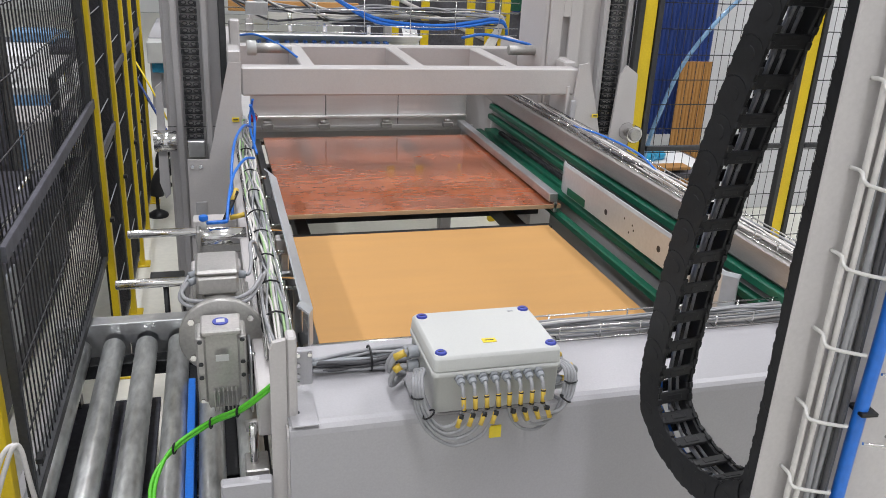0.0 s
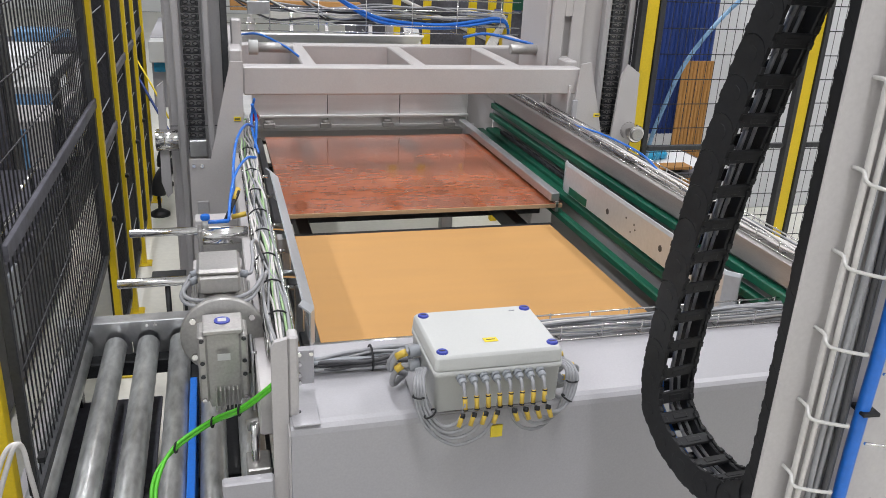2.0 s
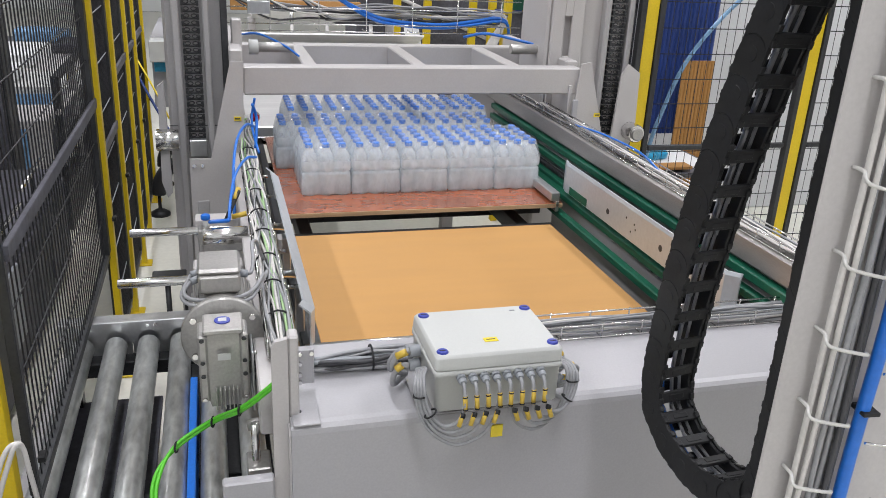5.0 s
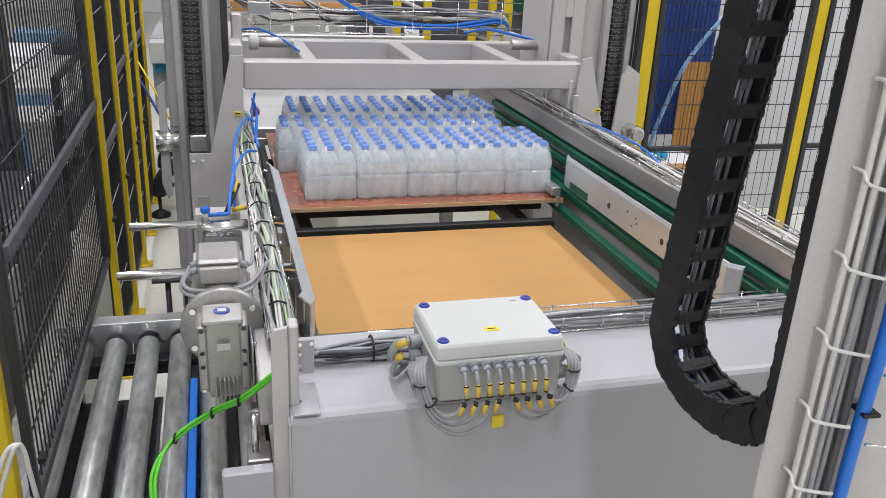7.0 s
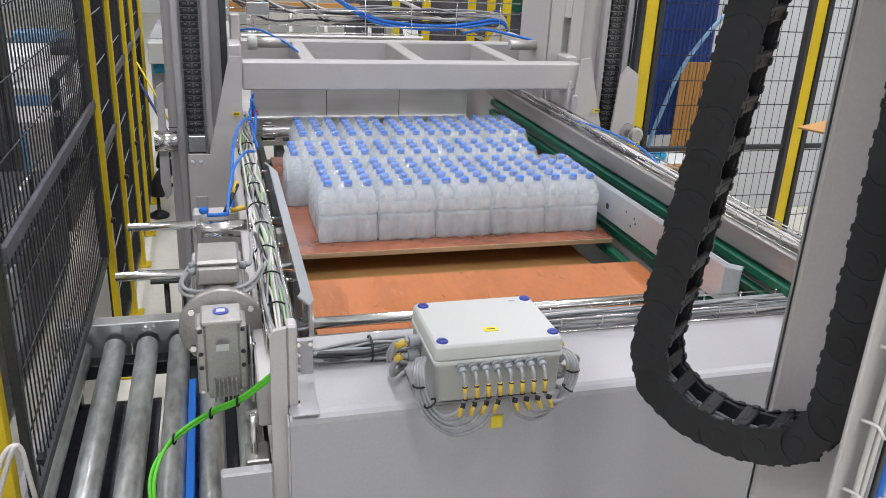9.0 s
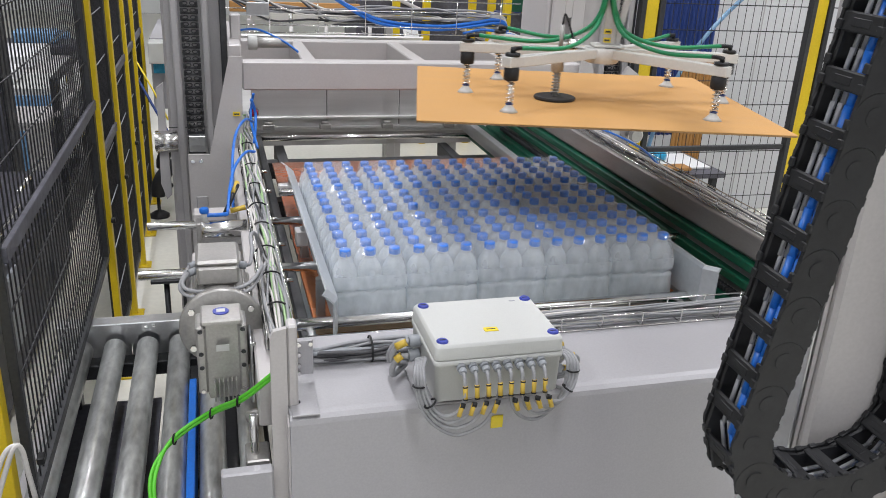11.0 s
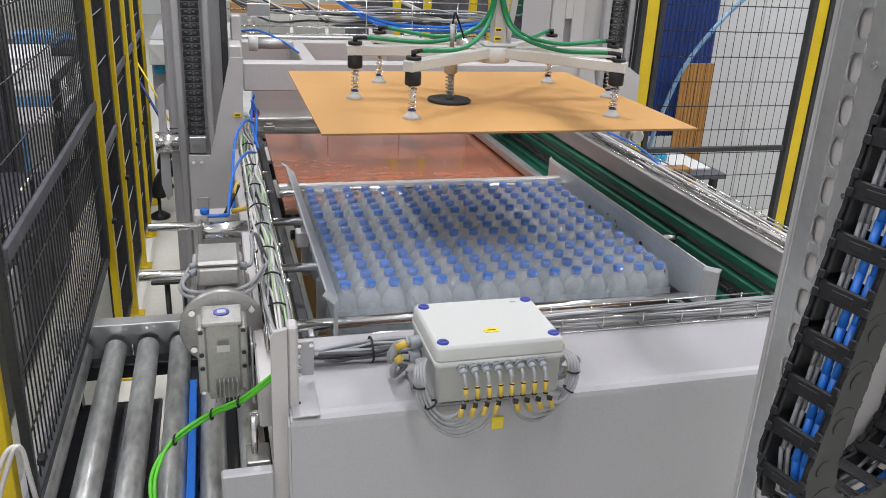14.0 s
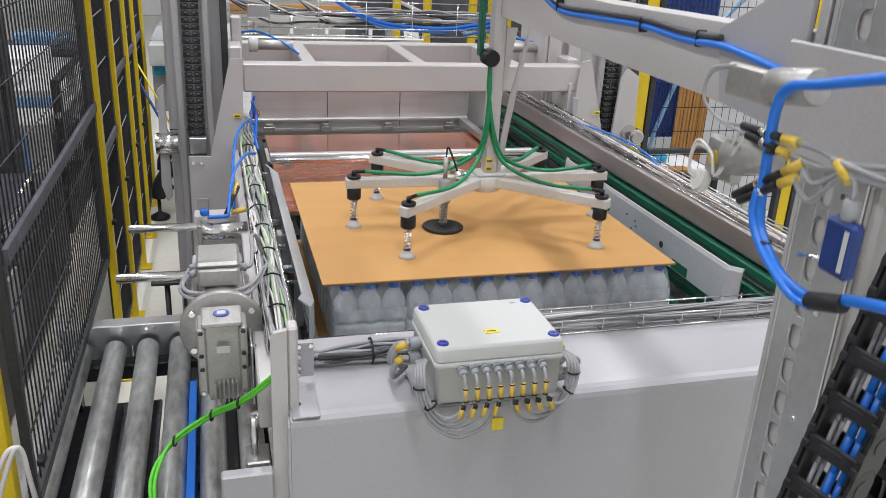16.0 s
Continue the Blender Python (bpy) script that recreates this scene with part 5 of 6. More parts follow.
def chain_poses(zc, lag):
    """A pose for each link, chords of the centre line end to end from the top of the fixed strand."""
    pts, side = chain_line(zc, lag)
    run = list(itertools.accumulate([0.0] + [(q - p).length for p, q in zip(pts, pts[1:])]))

    def at(d):
        k = max(0, min(len(pts) - 2, bisect_run(run, d)))
        return pts[k].lerp(pts[k + 1], (d - run[k]) / (run[k + 1] - run[k]))

    out = []
    for i in range(52):
        p, q = at(.3 + i * LINK), at(.3 + (i + 1) * LINK)
        tan = (q - p).normalized()
        turn = max(0.0, min(1.0, (.3 + i * LINK - run[40]) / (run[64] - run[40])))
        pin = Vector((1, 0, 0)).lerp(side, turn).cross(Vector((0, 0, 1)))
        pin = (pin - tan * pin.dot(tan)).normalized()
        nrm = tan.cross(pin)
        out.append(Matrix.Translation((p + q) / 2) @ Matrix((pin, nrm, tan)).transposed().to_4x4())
    return out


def bisect_run(run, d):
    k = 0
    while k < len(run) - 2 and run[k + 1] < d:
        k += 1
    return k


# ---- sheet held by the gripper ----
PAD = sheet("held_sheet", .237, 1.237, 1.905, 2.80, 1.2, "kraft cardboard sheet held under the suction gripper")


# ---- things behind the machine ----
def far_machine():
    t = thing("overhead_cable_tray", (1.1, 5.5, 1.4), "long wire cable tray with blue, black and grey cables on posts", "cable tray")
    for z in (1.60, 1.53, 1.43, 1.385):
        part("long_wire", Shape().tube([(.02, 5.5, z), (2.05, 5.5, z)], .004, 6), M_CHROME, t)
    for i in range(7):
        part("hoop", Shape().tube([(.05 + i * .31, 5.497, 1.60), (.05 + i * .31, 5.497, 1.385), (.05 + i * .31, 5.65, 1.385)], .003, 6), M_CHROME, t)
    rnd = random.Random(9)
    for i in range(15):
        z = 1.44 + .11 * rnd.random()
        x0, x1 = rnd.choice((.1, .3, .55)), rnd.choice((1.9, 1.98, 1.6))
        pts = [(x0, 5.54, 1.60)] + [(x0 + (x1 - x0) * k / 7, 5.56 + rnd.uniform(-.03, .03), z + rnd.uniform(-.015, .015)) for k in range(1, 7)] + [(x1, 5.56, z - .02)]
        part("cable", T(pts, .007, 6, 4), rnd.choice([M_CABLE_DARK, M_CABLE, M_CABLE, M_CABLE_PALE]), t)
    for o in (0, .022):
        part("blue_hose", T([(.75, 5.52, 1.62), (1.0, 5.52, 1.50 - o), (1.2, 5.52, 1.455 - o), (1.5, 5.52, 1.44 - o), (1.75, 5.52, 1.47 - o), (1.88, 5.52, 1.49 - o), (1.97, 5.52, 1.44), (2.0, 5.55, 1.2)], .011, 8), M_BLUE, t)
    for i in range(7):
        part("cable", T([(1.85, 5.54, 1.53 - .01 * i), (1.95, 5.53, 1.50), (1.93 - .008 * i, 5.52, 1.40), (1.88 - .012 * i, 5.5, 1.28), (1.87 - .014 * i, 5.5, 1.1)], .007), M_CABLE_PALE, t)
    part("post", B(.0, .05, 5.55, 5.6, 0, 1.7), M_PAINT, t)
    part("post", B(1.96, 2.01, 5.56, 5.61, 0, 1.7), M_YELLOW, t)
    part("junction", B(.22, .36, 5.46, 5.49, 1.49, 1.57, c=.004), M_GALV, t)
    u = thing("steel_trough", (.8, 6.2, 0), "bent stainless steel troughs of an upstream machine on legs", "trough")
    part("trough", Shape().prism([(6.0, 1.30), (6.25, 1.20), (6.6, 1.20), (6.6, 1.21), (6.26, 1.21), (6.01, 1.31)], 0, .2, 1.5), M_STEEL, u)
    part("trough", Shape().prism([(6.5, 1.42), (6.7, 1.33), (7.0, 1.33), (7.0, 1.34), (6.71, 1.34), (6.51, 1.43)], 0, .3, 1.4), M_STEEL, u)
    part("end_sheet", Shape().prism([(1.38, 1.46), (1.50, 1.46), (1.56, 1.17), (1.45, 1.17)], 1, 6.3, 6.31), M_WALL, u)
    for x in (.55, .80, 1.12):
        part("rod", C((x, 6.1, 1.28), (x, 6.1, 1.48), .015, 10), M_CHROME, u)
    part("roller_strip", B(.15, 1.2, 7.0, 7.06, 1.36, 1.44), M_OCHRE, u)
    for x in (.3, 1.4):
        part("leg", B(x - .03, x + .03, 6.35, 6.41, 0, 1.2), M_PAINT, u)
        part("leg", B(x - .03, x + .03, 6.75, 6.81, 0, 1.33), M_PAINT, u)
    for i, x in enumerate((1.72, 2.02, 2.48, 2.68, 2.82, 3.3)):
        p = thing("fence_post", (x, 8.0, 0), "yellow steel fence post behind the upstream machine", "fence post", "far fence posts")
        part("upright", B(x - .035, x + .035, 7.97, 8.03, 0, 2.4), M_YELLOW, p)
    d = thing("dark_cabinet", (2.3, 9.0, 0), "dark machine enclosure with glazed doors beyond the fence", "enclosure")
    part("body", B(1.5, 4.2, 9.0, 9.8, 0, 2.3), M_SHADE, d)
    part("brace", C((1.9, 8.98, 1.35), (3.0, 8.98, .9), .02, 8), M_PAINT, d)
    e = thing("machine_panel", (2.25, 5.9, 0), "dark grey upstream machine panel with a green top", "panel")
    part("panel", B(2.08, 2.42, 5.85, 5.95, 0, 1.5), M_SHADE, e)
    part("green_block", B(2.05, 2.4, 5.80, 5.90, 1.52, 1.64), M_GREEN_GUIDE, e)
    part("grey_plate", B(2.25, 2.32, 5.79, 5.848, 1.36, 1.46), M_GALV, e)
    rk = thing("blue_rack", (2.75, 6.8, 0), "dark blue steel rack with cartons", "rack")
    for z in (1.0, 1.35, 1.75):
        part("shelf", B(2.4, 3.1, 6.6, 7.1, z, z + .06), M_BLUE_DARK, rk)
    for x in (2.42, 3.05):
        part("upright", B(x, x + .05, 6.6, 6.65, 0, 2.1), M_BLUE_DARK, rk)
    part("carton", B(2.5, 2.8, 6.65, 6.95, 1.41, 1.52), M_OCHRE, rk)
    # infeed machine beside the mast
    f = thing("infeed_drive", (-.3, 6.4, 0), "light grey infeed machine housing with rollers on black feet", "machine")
    part("housing", B(-.42, .02, 6.2, 7.4, .75, 1.25), M_PAINT_LIGHT, f)
    part("teal_box", B(-.40, -.28, 6.1, 6.2, 1.02, 1.10), M_TEAL, f)
    part("white_block", B(-.42, -.25, 6.0, 6.2, 1.10, 1.24), M_PLASTIC_BOX, f)
    part("roller", C((-.62, 7.2, 1.50), (.3, 7.2, 1.50), .07, 20, .006), M_CHROME, f)
    part("roller", C((-.62, 7.5, 1.66), (.3, 7.5, 1.66), .06, 20, .006), M_DARK, f)
    part("blue_plate", B(-.62, .3, 7.55, 7.6, 1.50, 1.60), M_BLUE_DARK, f)
    for y in (6.0, 6.74):
        part("foot", T([(-.15, y + .1, .42), (-.25, y + .05, .40), (-.36, y, .34), (-.42, y, .24), (-.43, y, .16)], .05, 10), M_BLACK, f, "black bent plastic foot arm")
        part("foot_pad", Shape().lathe([(.07, 0), (.07, .02), (.03, .045), (.012, .05), (.012, .17)], (-.43, y, 0), 18), M_BLACK, f, "round black levelling foot")
    part("yellow_hose", T([(-.5, 5.9, 1.15), (-.42, 5.7, 1.05), (-.36, 5.6, .95), (-.3, 5.6, .8)], .006), M_YTAG, f)
    part("blue_hose", T([(-.5, 6.0, 1.0), (-.40, 5.8, .85), (-.25, 5.6, .6), (-.1, 5.5, .3), (0, 5.4, .1)], .009), M_BLUE_DARK, f)
    st = thing("small_stand", (-.25, 3.45, 0), "small steel sensor stand on the floor", "stand")
    part("plate", B(-.30, -.16, 3.36, 3.46, .60, .615), M_DARK, st)
    part("rod", C((-.24, 3.42, 0), (-.24, 3.42, .60), .012, 10), M_DARK, st)
    part("rod", C((-.17, 3.44, .25), (-.17, 3.44, .60), .007, 8), M_DARK, st)


far_machine()


def right_background():
    w = solo("partition_wall", B(2.3, 5.8, 5.6, 5.7, 0, 2.8, c=.01), M_PARTITION, (4, 5.65, 0), "white partition wall panels", "wall", kind="structure")
    for x in (3.55, 4.05, 4.6):
        part("joint", B(x - .004, x + .004, 5.596, 5.5995, 0, 2.8, c=0), M_PAINT_DARK, w)
    b = thing("blue_board", (3.05, 5.2, 0), "large dark blue corrugated board leaning at the wall", "board")
    prof = []
    for i in range(16):
        x = 2.82 + i * .034
        prof += [(x, 5.15), (x + .012, 5.14), (x + .022, 5.14)]
    sh = Shape().prism(prof + [(3.364, 5.15), (3.364, 5.165), (2.82, 5.165)], 2, .76, 2.3)
    part("sheet", sh, M_BLUE_DARK, b)
    part("leg", B(2.83, 2.87, 5.15, 5.19, 0, .76).box(3.28, 3.32, 5.15, 5.19, 0, .76), M_DARK, b)
    c = thing("brown_board", (3.22, 4.9, .0), "brown fluted cardboard panel leaning upright", "panel")
    prof = []
    for i in range(9):
        x = 3.03 + i * .026
        prof += [(x, 4.95), (x + .008, 4.942), (x + .018, 4.942)]
    sh = Shape().prism(prof + [(3.264, 4.95), (3.264, 4.96), (3.03, 4.96)], 2, 0, 1.30)
    part("sheet", sh, M_OCHRE, c)
    t = thing("work_table", (2.72, 4.45, 0), "dark steel work table with papers", "table")
    part("tabletop", B(2.2, 2.98, 4.2, 4.85, .72, .75), M_SHADE, t)
    for x in (2.24, 2.92):
        for y in (4.24, 4.8):
            part("leg", B(x - .02, x + .02, y - .02, y + .02, 0, .72), M_DARK, t)
    solo("paper_stack", B(2.35, 2.93, 4.3, 4.7, .751, .765), M_WALL, (2.6, 4.5, .751), "white papers spread on the work table", "paper")
    bag = Shape()
    for i in range(7):
        a = i * .9
        bag.lathe([(.01, .766), (.05, .77), (.055, .80), (.03, .83), (.01, .835)], (2.62 + .055 * math.cos(a), 4.5 + .05 * math.sin(a * 1.3), 0), 10)
    solo("blue_bag", bag, M_TEAL, (2.62, 4.5, .766), "crumpled light blue plastic bag on the work table", "bag")
    solo("notebook", B(2.45, 2.75, 4.22, 4.32, .766, .785), M_OCHRE, (2.6, 4.27, .766), "brown notebook on the work table", "notebook")
    ch = thing("office_chair", (2.75, 4.1, 0), "black office chair back beside the work table", "chair")
    part("backrest", Shape().box(2.42, 2.50, 4.95, 5.0, .85, 1.25, c=.03), M_BLACK, ch)
    part("post", C((2.46, 4.97, .02), (2.46, 4.97, .9), .03, 10), M_DARK, ch)
    part("base", B(2.3, 2.62, 4.9, 5.05, 0, .03), M_BLACK, ch)
    h = thing("air_line", (2.1, 3.72, 0), "light blue spiral air hose hanging behind the fence", "hose")
    part("hose", T([(2.75, 3.72, 1.95), (2.5, 3.72, 1.75), (2.30, 3.72, 1.5), (2.2, 3.72, 1.25), (2.14, 3.72, 1.0), (2.1, 3.72, .5), (2.1, 3.72, .012)], .011), M_BLUE_FILM, h)
    k = thing("tool_shelf", (2.55, 5.1, 0), "dark shelf with white cartons and tools", "shelf")
    for z in (.9, 1.3, 1.6):
        part("board", B(2.36, 2.80, 5.25, 5.5, z, z + .03), M_DARK, k)
    for x in (2.37, 2.78):
        part("upright", B(x - .01, x + .02, 5.25, 5.28, 0, 2.2), M_DARK, k)
    rnd = random.Random(3)
    for z in (.93, 1.33, 1.63):
        for i in range(4):
            x = 2.40 + i * .095
            part("carton", B(x, x + .07, 5.27, 5.4, z, z + rnd.uniform(.08, .2)), rnd.choice([M_WALL, M_SHADE, M_PLASTIC_BOX]), k)


right_background()


def left_background():
    rnd = random.Random(12)
    m = thing("conveyor_line", (-1.6, 3.0, 0), "dark machine line with rails and panels beyond the wire fence", "machine")
    part("body", B(-2.5, -.90, .4, 5.1, .06, .62), M_SHADE, m)
    part("plinth", B(-2.4, -.96, .5, 5.0, 0, .06), M_DARK, m)
    part("top_frame", B(-2.3, -1.25, .4, 5.1, .62, 1.0), M_DARK, m)
    y = .5
    while y < 4.9:
        w = rnd.uniform(.12, .4)
        part("panel", B(-.90, -.885, y, y + w, .1 + rnd.uniform(0, .2), .58), rnd.choice([M_DARK, M_SHADE, M_DARK, M_PLASTIC_GREY, M_PAINT_DARK, M_SHADE]), m)
        part("upper_panel", B(-1.25, -1.235, y, y + w * .8, .66, .97), rnd.choice([M_DARK, M_PLASTIC_BOX, M_SHADE, M_BLUE_DARK, M_PAINT]), m)
        y += w + .03
    for i in range(6):
        y = .5 + i * .75
        part("guide_rail", C((-.95, y, .70 + .05 * (i % 2)), (-.95, y + .7, .70 + .05 * (i % 2)), .012, 8), M_CHROME, m)
        part("rail_post", C((-.95, y + .3, .62), (-.95, y + .3, .78), .012, 8), M_DARK, m)
        part("duct", C((-1.6, y, 1.0), (-1.6, y, 1.45 + .3 * rnd.random()), .06 + .06 * rnd.random(), 16, .006), rnd.choice([M_DARK, M_PAINT, M_SHADE]), m)
    r = thing("goods_rack", (-3.4, 4.5, 0), "steel rack filled with cartons and wrapped goods beyond the fence", "rack")
    for z in (.1, .75, 1.4, 2.05):
        part("shelf", B(-3.8, -3.1, .5, 10.5, z, z + .05), M_PAINT_DARK, r)
    for y in (.5, 2.5, 4.5, 6.5, 8.5, 10.4):
        part("upright", B(-3.14, -3.08, y, y + .06, 0, 2.8), M_BLUE_DARK, r)
    for z in (.15, .8, 1.45, 2.1):
        y = .65
        while y < 10.2:
            w, hh = rnd.uniform(.18, .6), rnd.uniform(.2, .55)
            part("carton", B(-3.7, -3.12 - rnd.uniform(0, .12), y, y + w, z, z + hh), rnd.choice([M_WALL, M_SHADE, M_SHADE, M_DARK, M_PLASTIC_BOX, M_SHADE, M_DARK, M_BLUE_FILM, M_BLUE_DARK, M_PAINT]), r)
            y += w + rnd.uniform(.02, .2)
    for i, (y, w, hh) in enumerate(((2.15, .30, .34), (2.6, .16, .5), (3.35, .34, .30))):
        p = thing("wrapped_bale", (-1.08, y, .62), "white film-wrapped bale standing on the machine line", "bale", "wrapped bales")
        part("wrap", B(-1.2, -1.0, y, y + w, .62, .62 + hh, c=.02), M_WALL, p)
        part("strap", B(-1.202, -.998, y + w * .4, y + w * .4 + .015, .619, .622 + hh, c=.001), M_BLUE_DARK, p)
    q = thing("control_cabinet", (-1.3, 5.4, 0), "narrow dark control cabinet beyond the fence", "cabinet")
    part("body", B(-1.5, -1.2, 5.3, 5.6, 0, 1.5), M_SHADE, q)
    part("door", B(-1.2, -1.19, 5.32, 5.58, .1, 1.45), M_DARK, q)
    y = thing("yellow_crate", (-1.9, 4.3, 1.0), "small yellow plastic crate on the machine line", "crate")
    part("crate", B(-1.6, -1.38, 4.1, 4.35, 1.0, 1.17), M_YELLOW, y)


left_background()


def filling_line():
    rnd = random.Random(21)
    m = thing("filling_line", (-1.5, 7.6, 0), "dark filling machine line with doors, pipes and wrapped goods", "machine")
    part("base", B(-2.3, -.98, 5.75, 10.2, 0, .32), M_DARK, m)
    y = 5.8
    while y < 10.0:
        w, top = rnd.uniform(.45, .7), rnd.uniform(.55, .85)
        cab = part("enclosure", B(-2.2, -1.06, y, y + w, .32, top, c=.01), rnd.choice([M_SHADE, M_DARK, M_PAINT, M_PLASTIC_BOX]), m)
        part("door", B(-1.06, -1.045, y + .04, y + w - .04, .38, top - .08), rnd.choice([M_DARK, M_SHADE, M_PLASTIC_GREY]), cab)
        part("window", B(-1.045, -1.04, y + .10, y + w - .12, top - .34, top - .14), rnd.choice([M_BLUE_DARK, M_WALL, M_BLUE_FILM]), cab)
        part("front_sheet", B(-2.1, -1.2, y - .012, y - .002, .40, top - .06), rnd.choice([M_DARK, M_WALL, M_SHADE, M_BLUE_FILM]), cab)
        part("wrapped_carton", B(-1.9, -1.5, y + .1, y + w * .7, top, top + rnd.uniform(.1, .3), c=.02), rnd.choice([M_WALL, M_SHADE, M_WALL, M_BLUE_FILM]), m)
        y += w + .06
    for i, z in enumerate((.45, .62, .80)):
        part("pipe", C((-1.0, 5.8, z), (-1.0, 10.0, z), .018, 10), (M_CHROME, M_DARK, M_PAINT)[i], m)
    for i in range(7):
        part("upright", B(-1.03, -.98, 5.85 + .65 * i, 5.90 + .65 * i, .32, 1.0), (M_DARK, M_PAINT_DARK)[i % 2], m)
    part("top_rail", B(-1.03, -.98, 5.85, 10.0, 1.00, 1.03), M_DARK, m)
    part("control_lamp", B(-1.04, -1.0, 6.55, 6.62, .86, .98), M_YTAG, m, "yellow button box")


filling_line()


# ---- motion ----
RISE = .0257


def ramp(t, t0, t1):
    u = max(0.0, min(1.0, (t - t0) / (t1 - t0)))
    return u * u * (3 - 2 * u)


def rise(t):
    return RISE * ramp(t, 6.52, 6.95)


def line(t, rows):
    if t <= rows[0][0]:
        return rows[0][1]
    for (a, p), (b, q) in zip(rows, rows[1:]):
        if t <= b:
            return p + (q - p) * (t - a) / (b - a)
    return rows[-1][1]


def board_slide(t):
    """How far the boards have closed, in metres."""
    return line(t, [(7.75, 0), (7.9, .015), (8.0, .045), (8.25, .135), (8.5, .238), (8.8, .37), (9.0, .45), (9.2, .512), (9.35, .54),
                    (12.0, .54), (12.1, .515), (13.1, .05), (13.25, 0)])


# front edge of the layer
LAYER = [(0, 5.35), (1.2, 5.1), (2.2, 4.82), (2.5, 4.76), (2.75, 4.74), (3.0, 4.60), (3.3, 4.31), (3.6, 4.12), (3.9, 3.83), (4.2, 3.61), (5.0, 3.08), (5.3, 2.965), (5.5, 2.955)]


def layer_front(t):
    if t < 9.35:
        return line(t, LAYER) - board_slide(t)
    return line(t, [(9.35, 2.415), (9.6, 2.38), (10.6, 1.94), (10.9, 1.908)])


def pusher_y(t):
    back = layer_front(t) + 1.02 - .13 * ramp(t, 9.8, 10.9)
    return 4.13 + (back - 4.13) * ramp(t, 8.3, 9.3) if t < 13.5 else line(t, [(13.5, 2.80), (14.4, 2.80), (16, 3.25)])


def pack_pose(row, x, y, turn, t):
    y0 = y - 1.908
    loose = 1 - ramp(t, 9.8, 10.9)
    dx = ((.042, -.028, .035)[row] + (x - .753) * .014) * loose
    dy = (0, .045, .115)[row] * loose
    z, tilt = 1.05 + rise(t), 0.0
    dz = 1.05 + RISE - .9875
    if row == 1:
        z -= dz * ramp(t, 12.12, 12.42)
    elif row == 0:
        tilt = -14 * ramp(t, 12.68, 12.9) * (1 - ramp(t, 12.98, 13.2))
        z -= dz * (.35 * ramp(t, 12.68, 12.92) + .65 * ramp(t, 12.95, 13.2))
    else:
        tilt = 10 * ramp(t, 12.72, 12.95) * (1 - ramp(t, 13.05, 13.25))
        z -= dz * (.3 * ramp(t, 12.72, 12.98) + .7 * ramp(t, 13.0, 13.25))
    return pose(x + dx, layer_front(t) + y0 + dy, z, tilt, 0, 0) @ pose(0, 0, 0, 0, 0, turn)


TURN = [(0, -96), (7.8, -96), (8.0, -94.8), (8.2, -91.3), (8.5, -81.6), (8.8, -71.5), (9.2, -58), (9.6, -46), (10.0, -35.5), (10.4, -26), (10.8, -17.5), (11.1, -11.5), (11.3, -7.4), (11.5, -2.65), (11.7, -.6), (11.9, 0)]
HEIGHT = [(0, .25), (6.45, .25), (6.7, .295), (7.0, .37), (7.3, .385), (14.5, .385), (14.6, .373), (15, .267), (15.5, .129), (16, 0)]

# height of the lowest bend of the energy chain
BEND_Z = [(0, 1.302), (6.45, 1.302), (6.7, 1.350), (7.0, 1.440), (7.3, 1.455), (14.5, 1.455), (14.6, 1.448), (15, 1.380), (15.5, 1.297), (16, 1.222)]
# degrees by which the free strand trails the turning column
LAG = [(0, 0), (7.8, 0), (8.5, -2), (9.0, -3), (10.6, -4), (11.3, -2), (11.9, 1), (12.3, 0), (16, 0)]


def times(*spans):
    out = {0.0, 16.0}
    for a, b, s in spans:
        n = round((b - a) / s)
        out |= {round(a + (b - a) * k / n, 3) for k in range(n + 1)}
    return sorted(out)


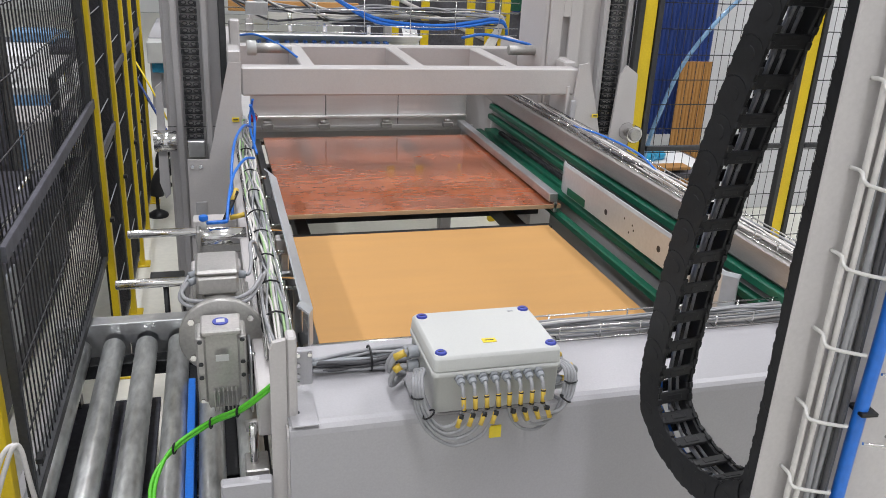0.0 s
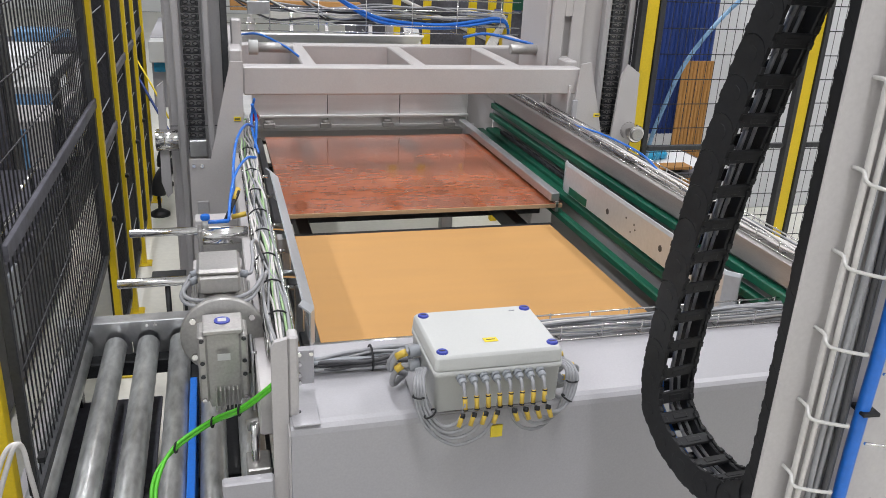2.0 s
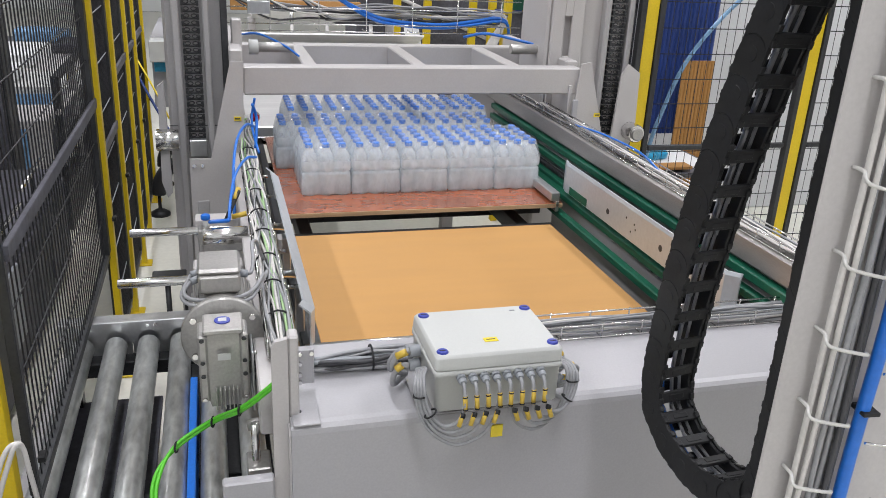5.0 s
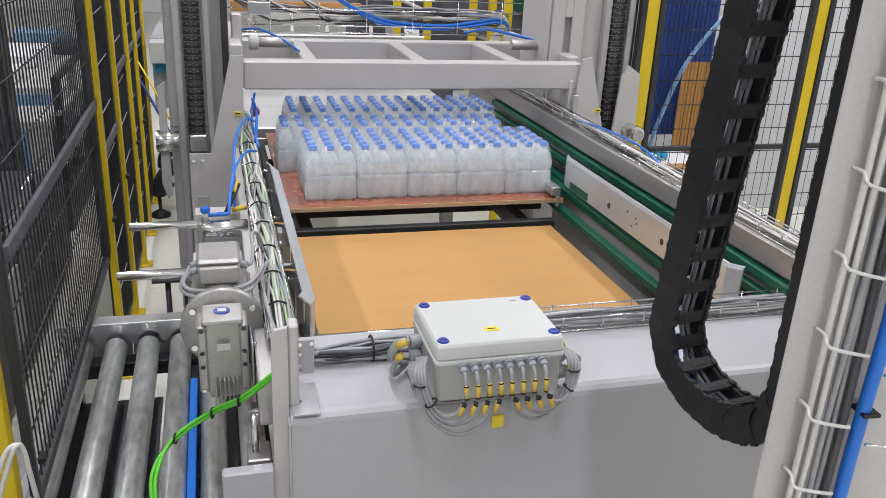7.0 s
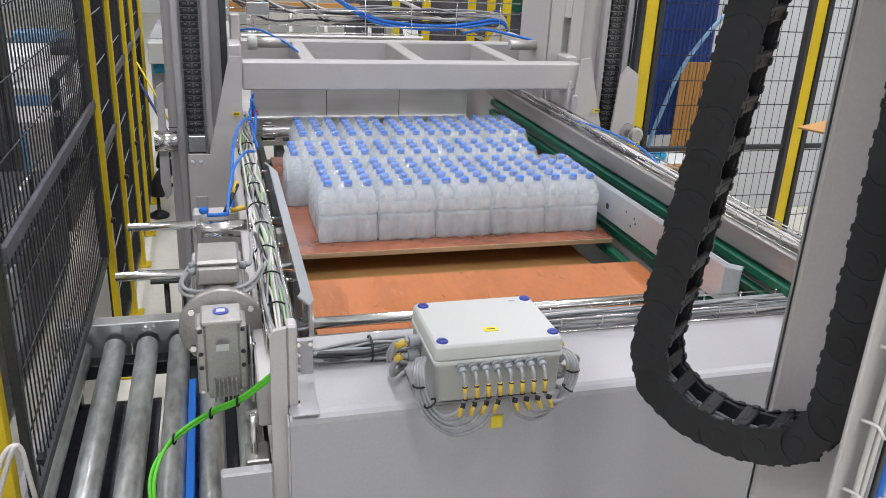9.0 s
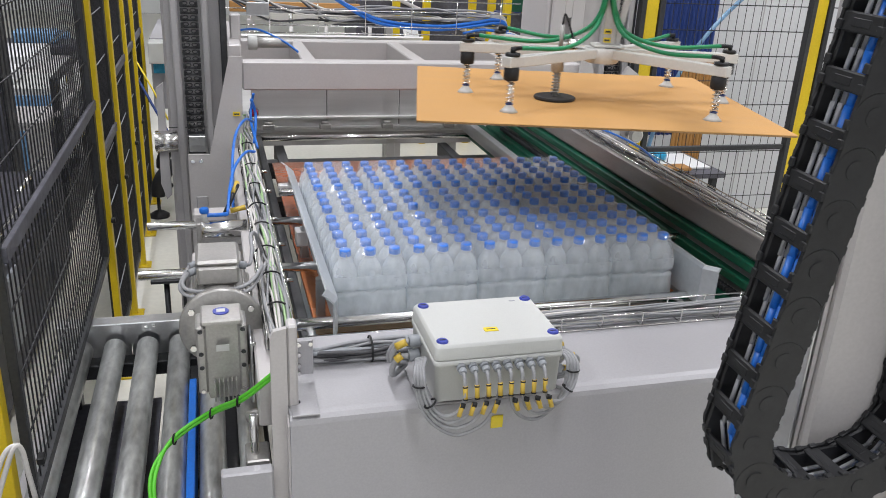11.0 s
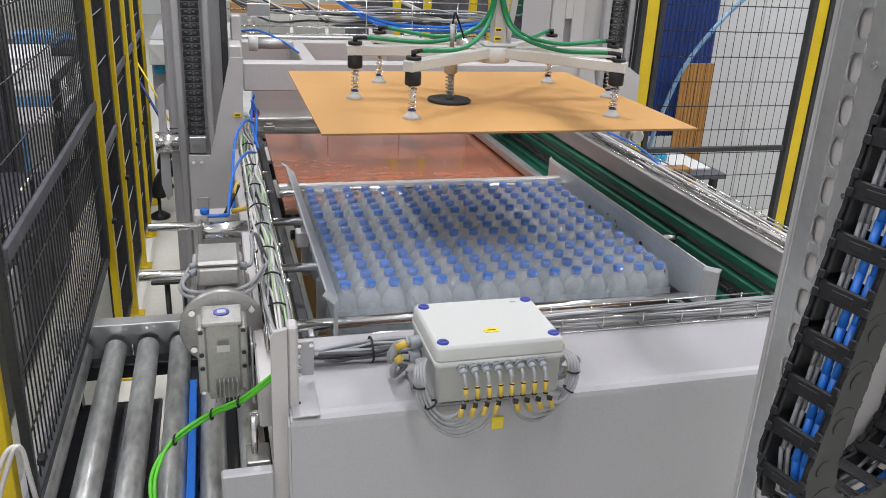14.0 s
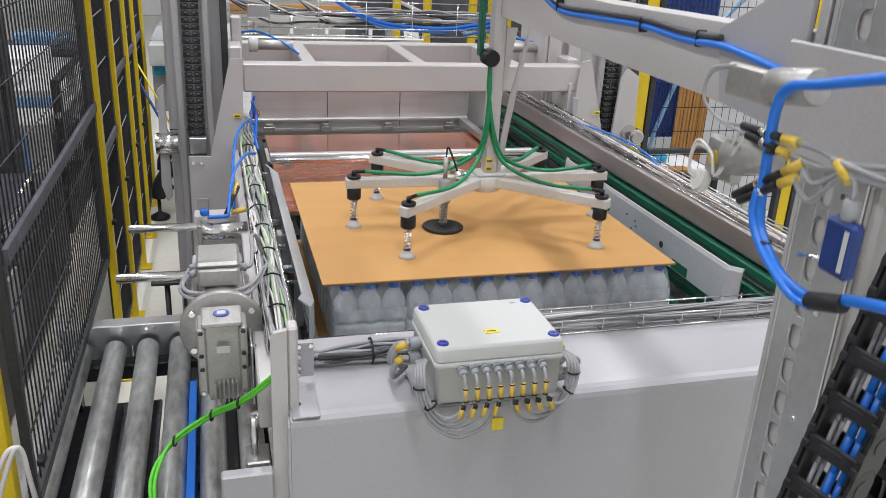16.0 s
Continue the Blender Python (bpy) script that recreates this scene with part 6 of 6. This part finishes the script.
def motions():
    for ob, at in LIFTED:
        walk(ob, [(t, Matrix.Translation(at + Vector((0, 0, rise(t))))) for t in times((6.5, 7.0, .1))])
    lift = times((6.5, 7.0, .1))

    def key(ob, spans, move):
        at = ob.location.copy()
        walk(ob, [(t, Matrix.Translation(at + Vector((0, 0, rise(t))) + Vector(move(t)))) for t in sorted(set(times(*spans)) | set(lift))])

    slide = ((7.7, 9.4, .1), (11.9, 13.3, .1))
    key(REAR_BOARD, slide, lambda t: (0, -board_slide(t), 0))
    key(FRONT_BOARD, slide, lambda t: (0, board_slide(t), 0))
    close = ((9.8, 10.8, .2), (14.4, 14.9, .1))
    key(GUIDE_L, close, lambda t: (.058 * (ramp(t, 9.9, 10.7) - ramp(t, 14.42, 14.85)), 0, 0))
    key(GUIDE_R, close, lambda t: (-.072 * (ramp(t, 9.9, 10.7) - ramp(t, 14.42, 14.85)), 0, 0))
    key(CLAMP, ((8.0, 8.4, .1), (14.4, 15.0, .1)), lambda t: (0, -.09 * (1 - ramp(t, 8.1, 8.4) + ramp(t, 14.5, 14.9)), -.03 * (1 - ramp(t, 8.1, 8.4) + ramp(t, 14.5, 14.9))))
    key(PUSHER, ((8.0, 9.0, .1), (9.2, 11.0, .1), (14.0, 16, .2)), lambda t: (0, pusher_y(t) - 4.03, .11 - .24 * ramp(t, 8.1, 8.9)))
    at = FLAP.location.copy()
    walk(FLAP, [(t, pose(*at, 88 * (ramp(t, 2.15, 2.68) - ramp(t, 7.6, 8.2)))) for t in times((2.1, 2.7, .1), (7.5, 8.3, .1))])
    for ob, row, x, y, a in PACKS:
        ts = times((1.2, 2.2, .5), (2.4, 5.5, .1), (6.5, 7.0, .1), (7.7, 9.4, .1), (9.6, 11.0, .1), (12.0, 13.3, .1 if row != 1 else .1))
        walk(ob, [(t, pack_pose(row, x, y, a, t)) for t in ts])
    ts = times((7.8, 9.2, .1), (9.4, 12.0, .1), (14.4, 16.0, .1), (6.4, 7.4, .1))
    base = Matrix.Translation((AX, AY, 0))
    walk(ROBOT, [(t, base @ pose(0, 0, 0, 0, 0, line(t, TURN))) for t in ts])
    walk(CARRIAGE, [(t, pose(0, 0, line(t, HEIGHT))) for t in ts])
    rel = PAD.location.copy() - Vector((AX, AY, 0))
    walk(PAD, [(t, base @ pose(0, 0, line(t, HEIGHT), 0, 0, line(t, TURN)) @ Matrix.Translation(rel)) for t in ts])
    ts = times((6.4, 7.4, .1), (7.8, 12.4, .2), (14.4, 16.0, .1))
    chain = {t: chain_poses(line(t, BEND_Z), line(t, LAG)) for t in ts}
    for i, o in enumerate(LINKS):
        walk(o, [(t, chain[t][i]) for t in ts])


motions()
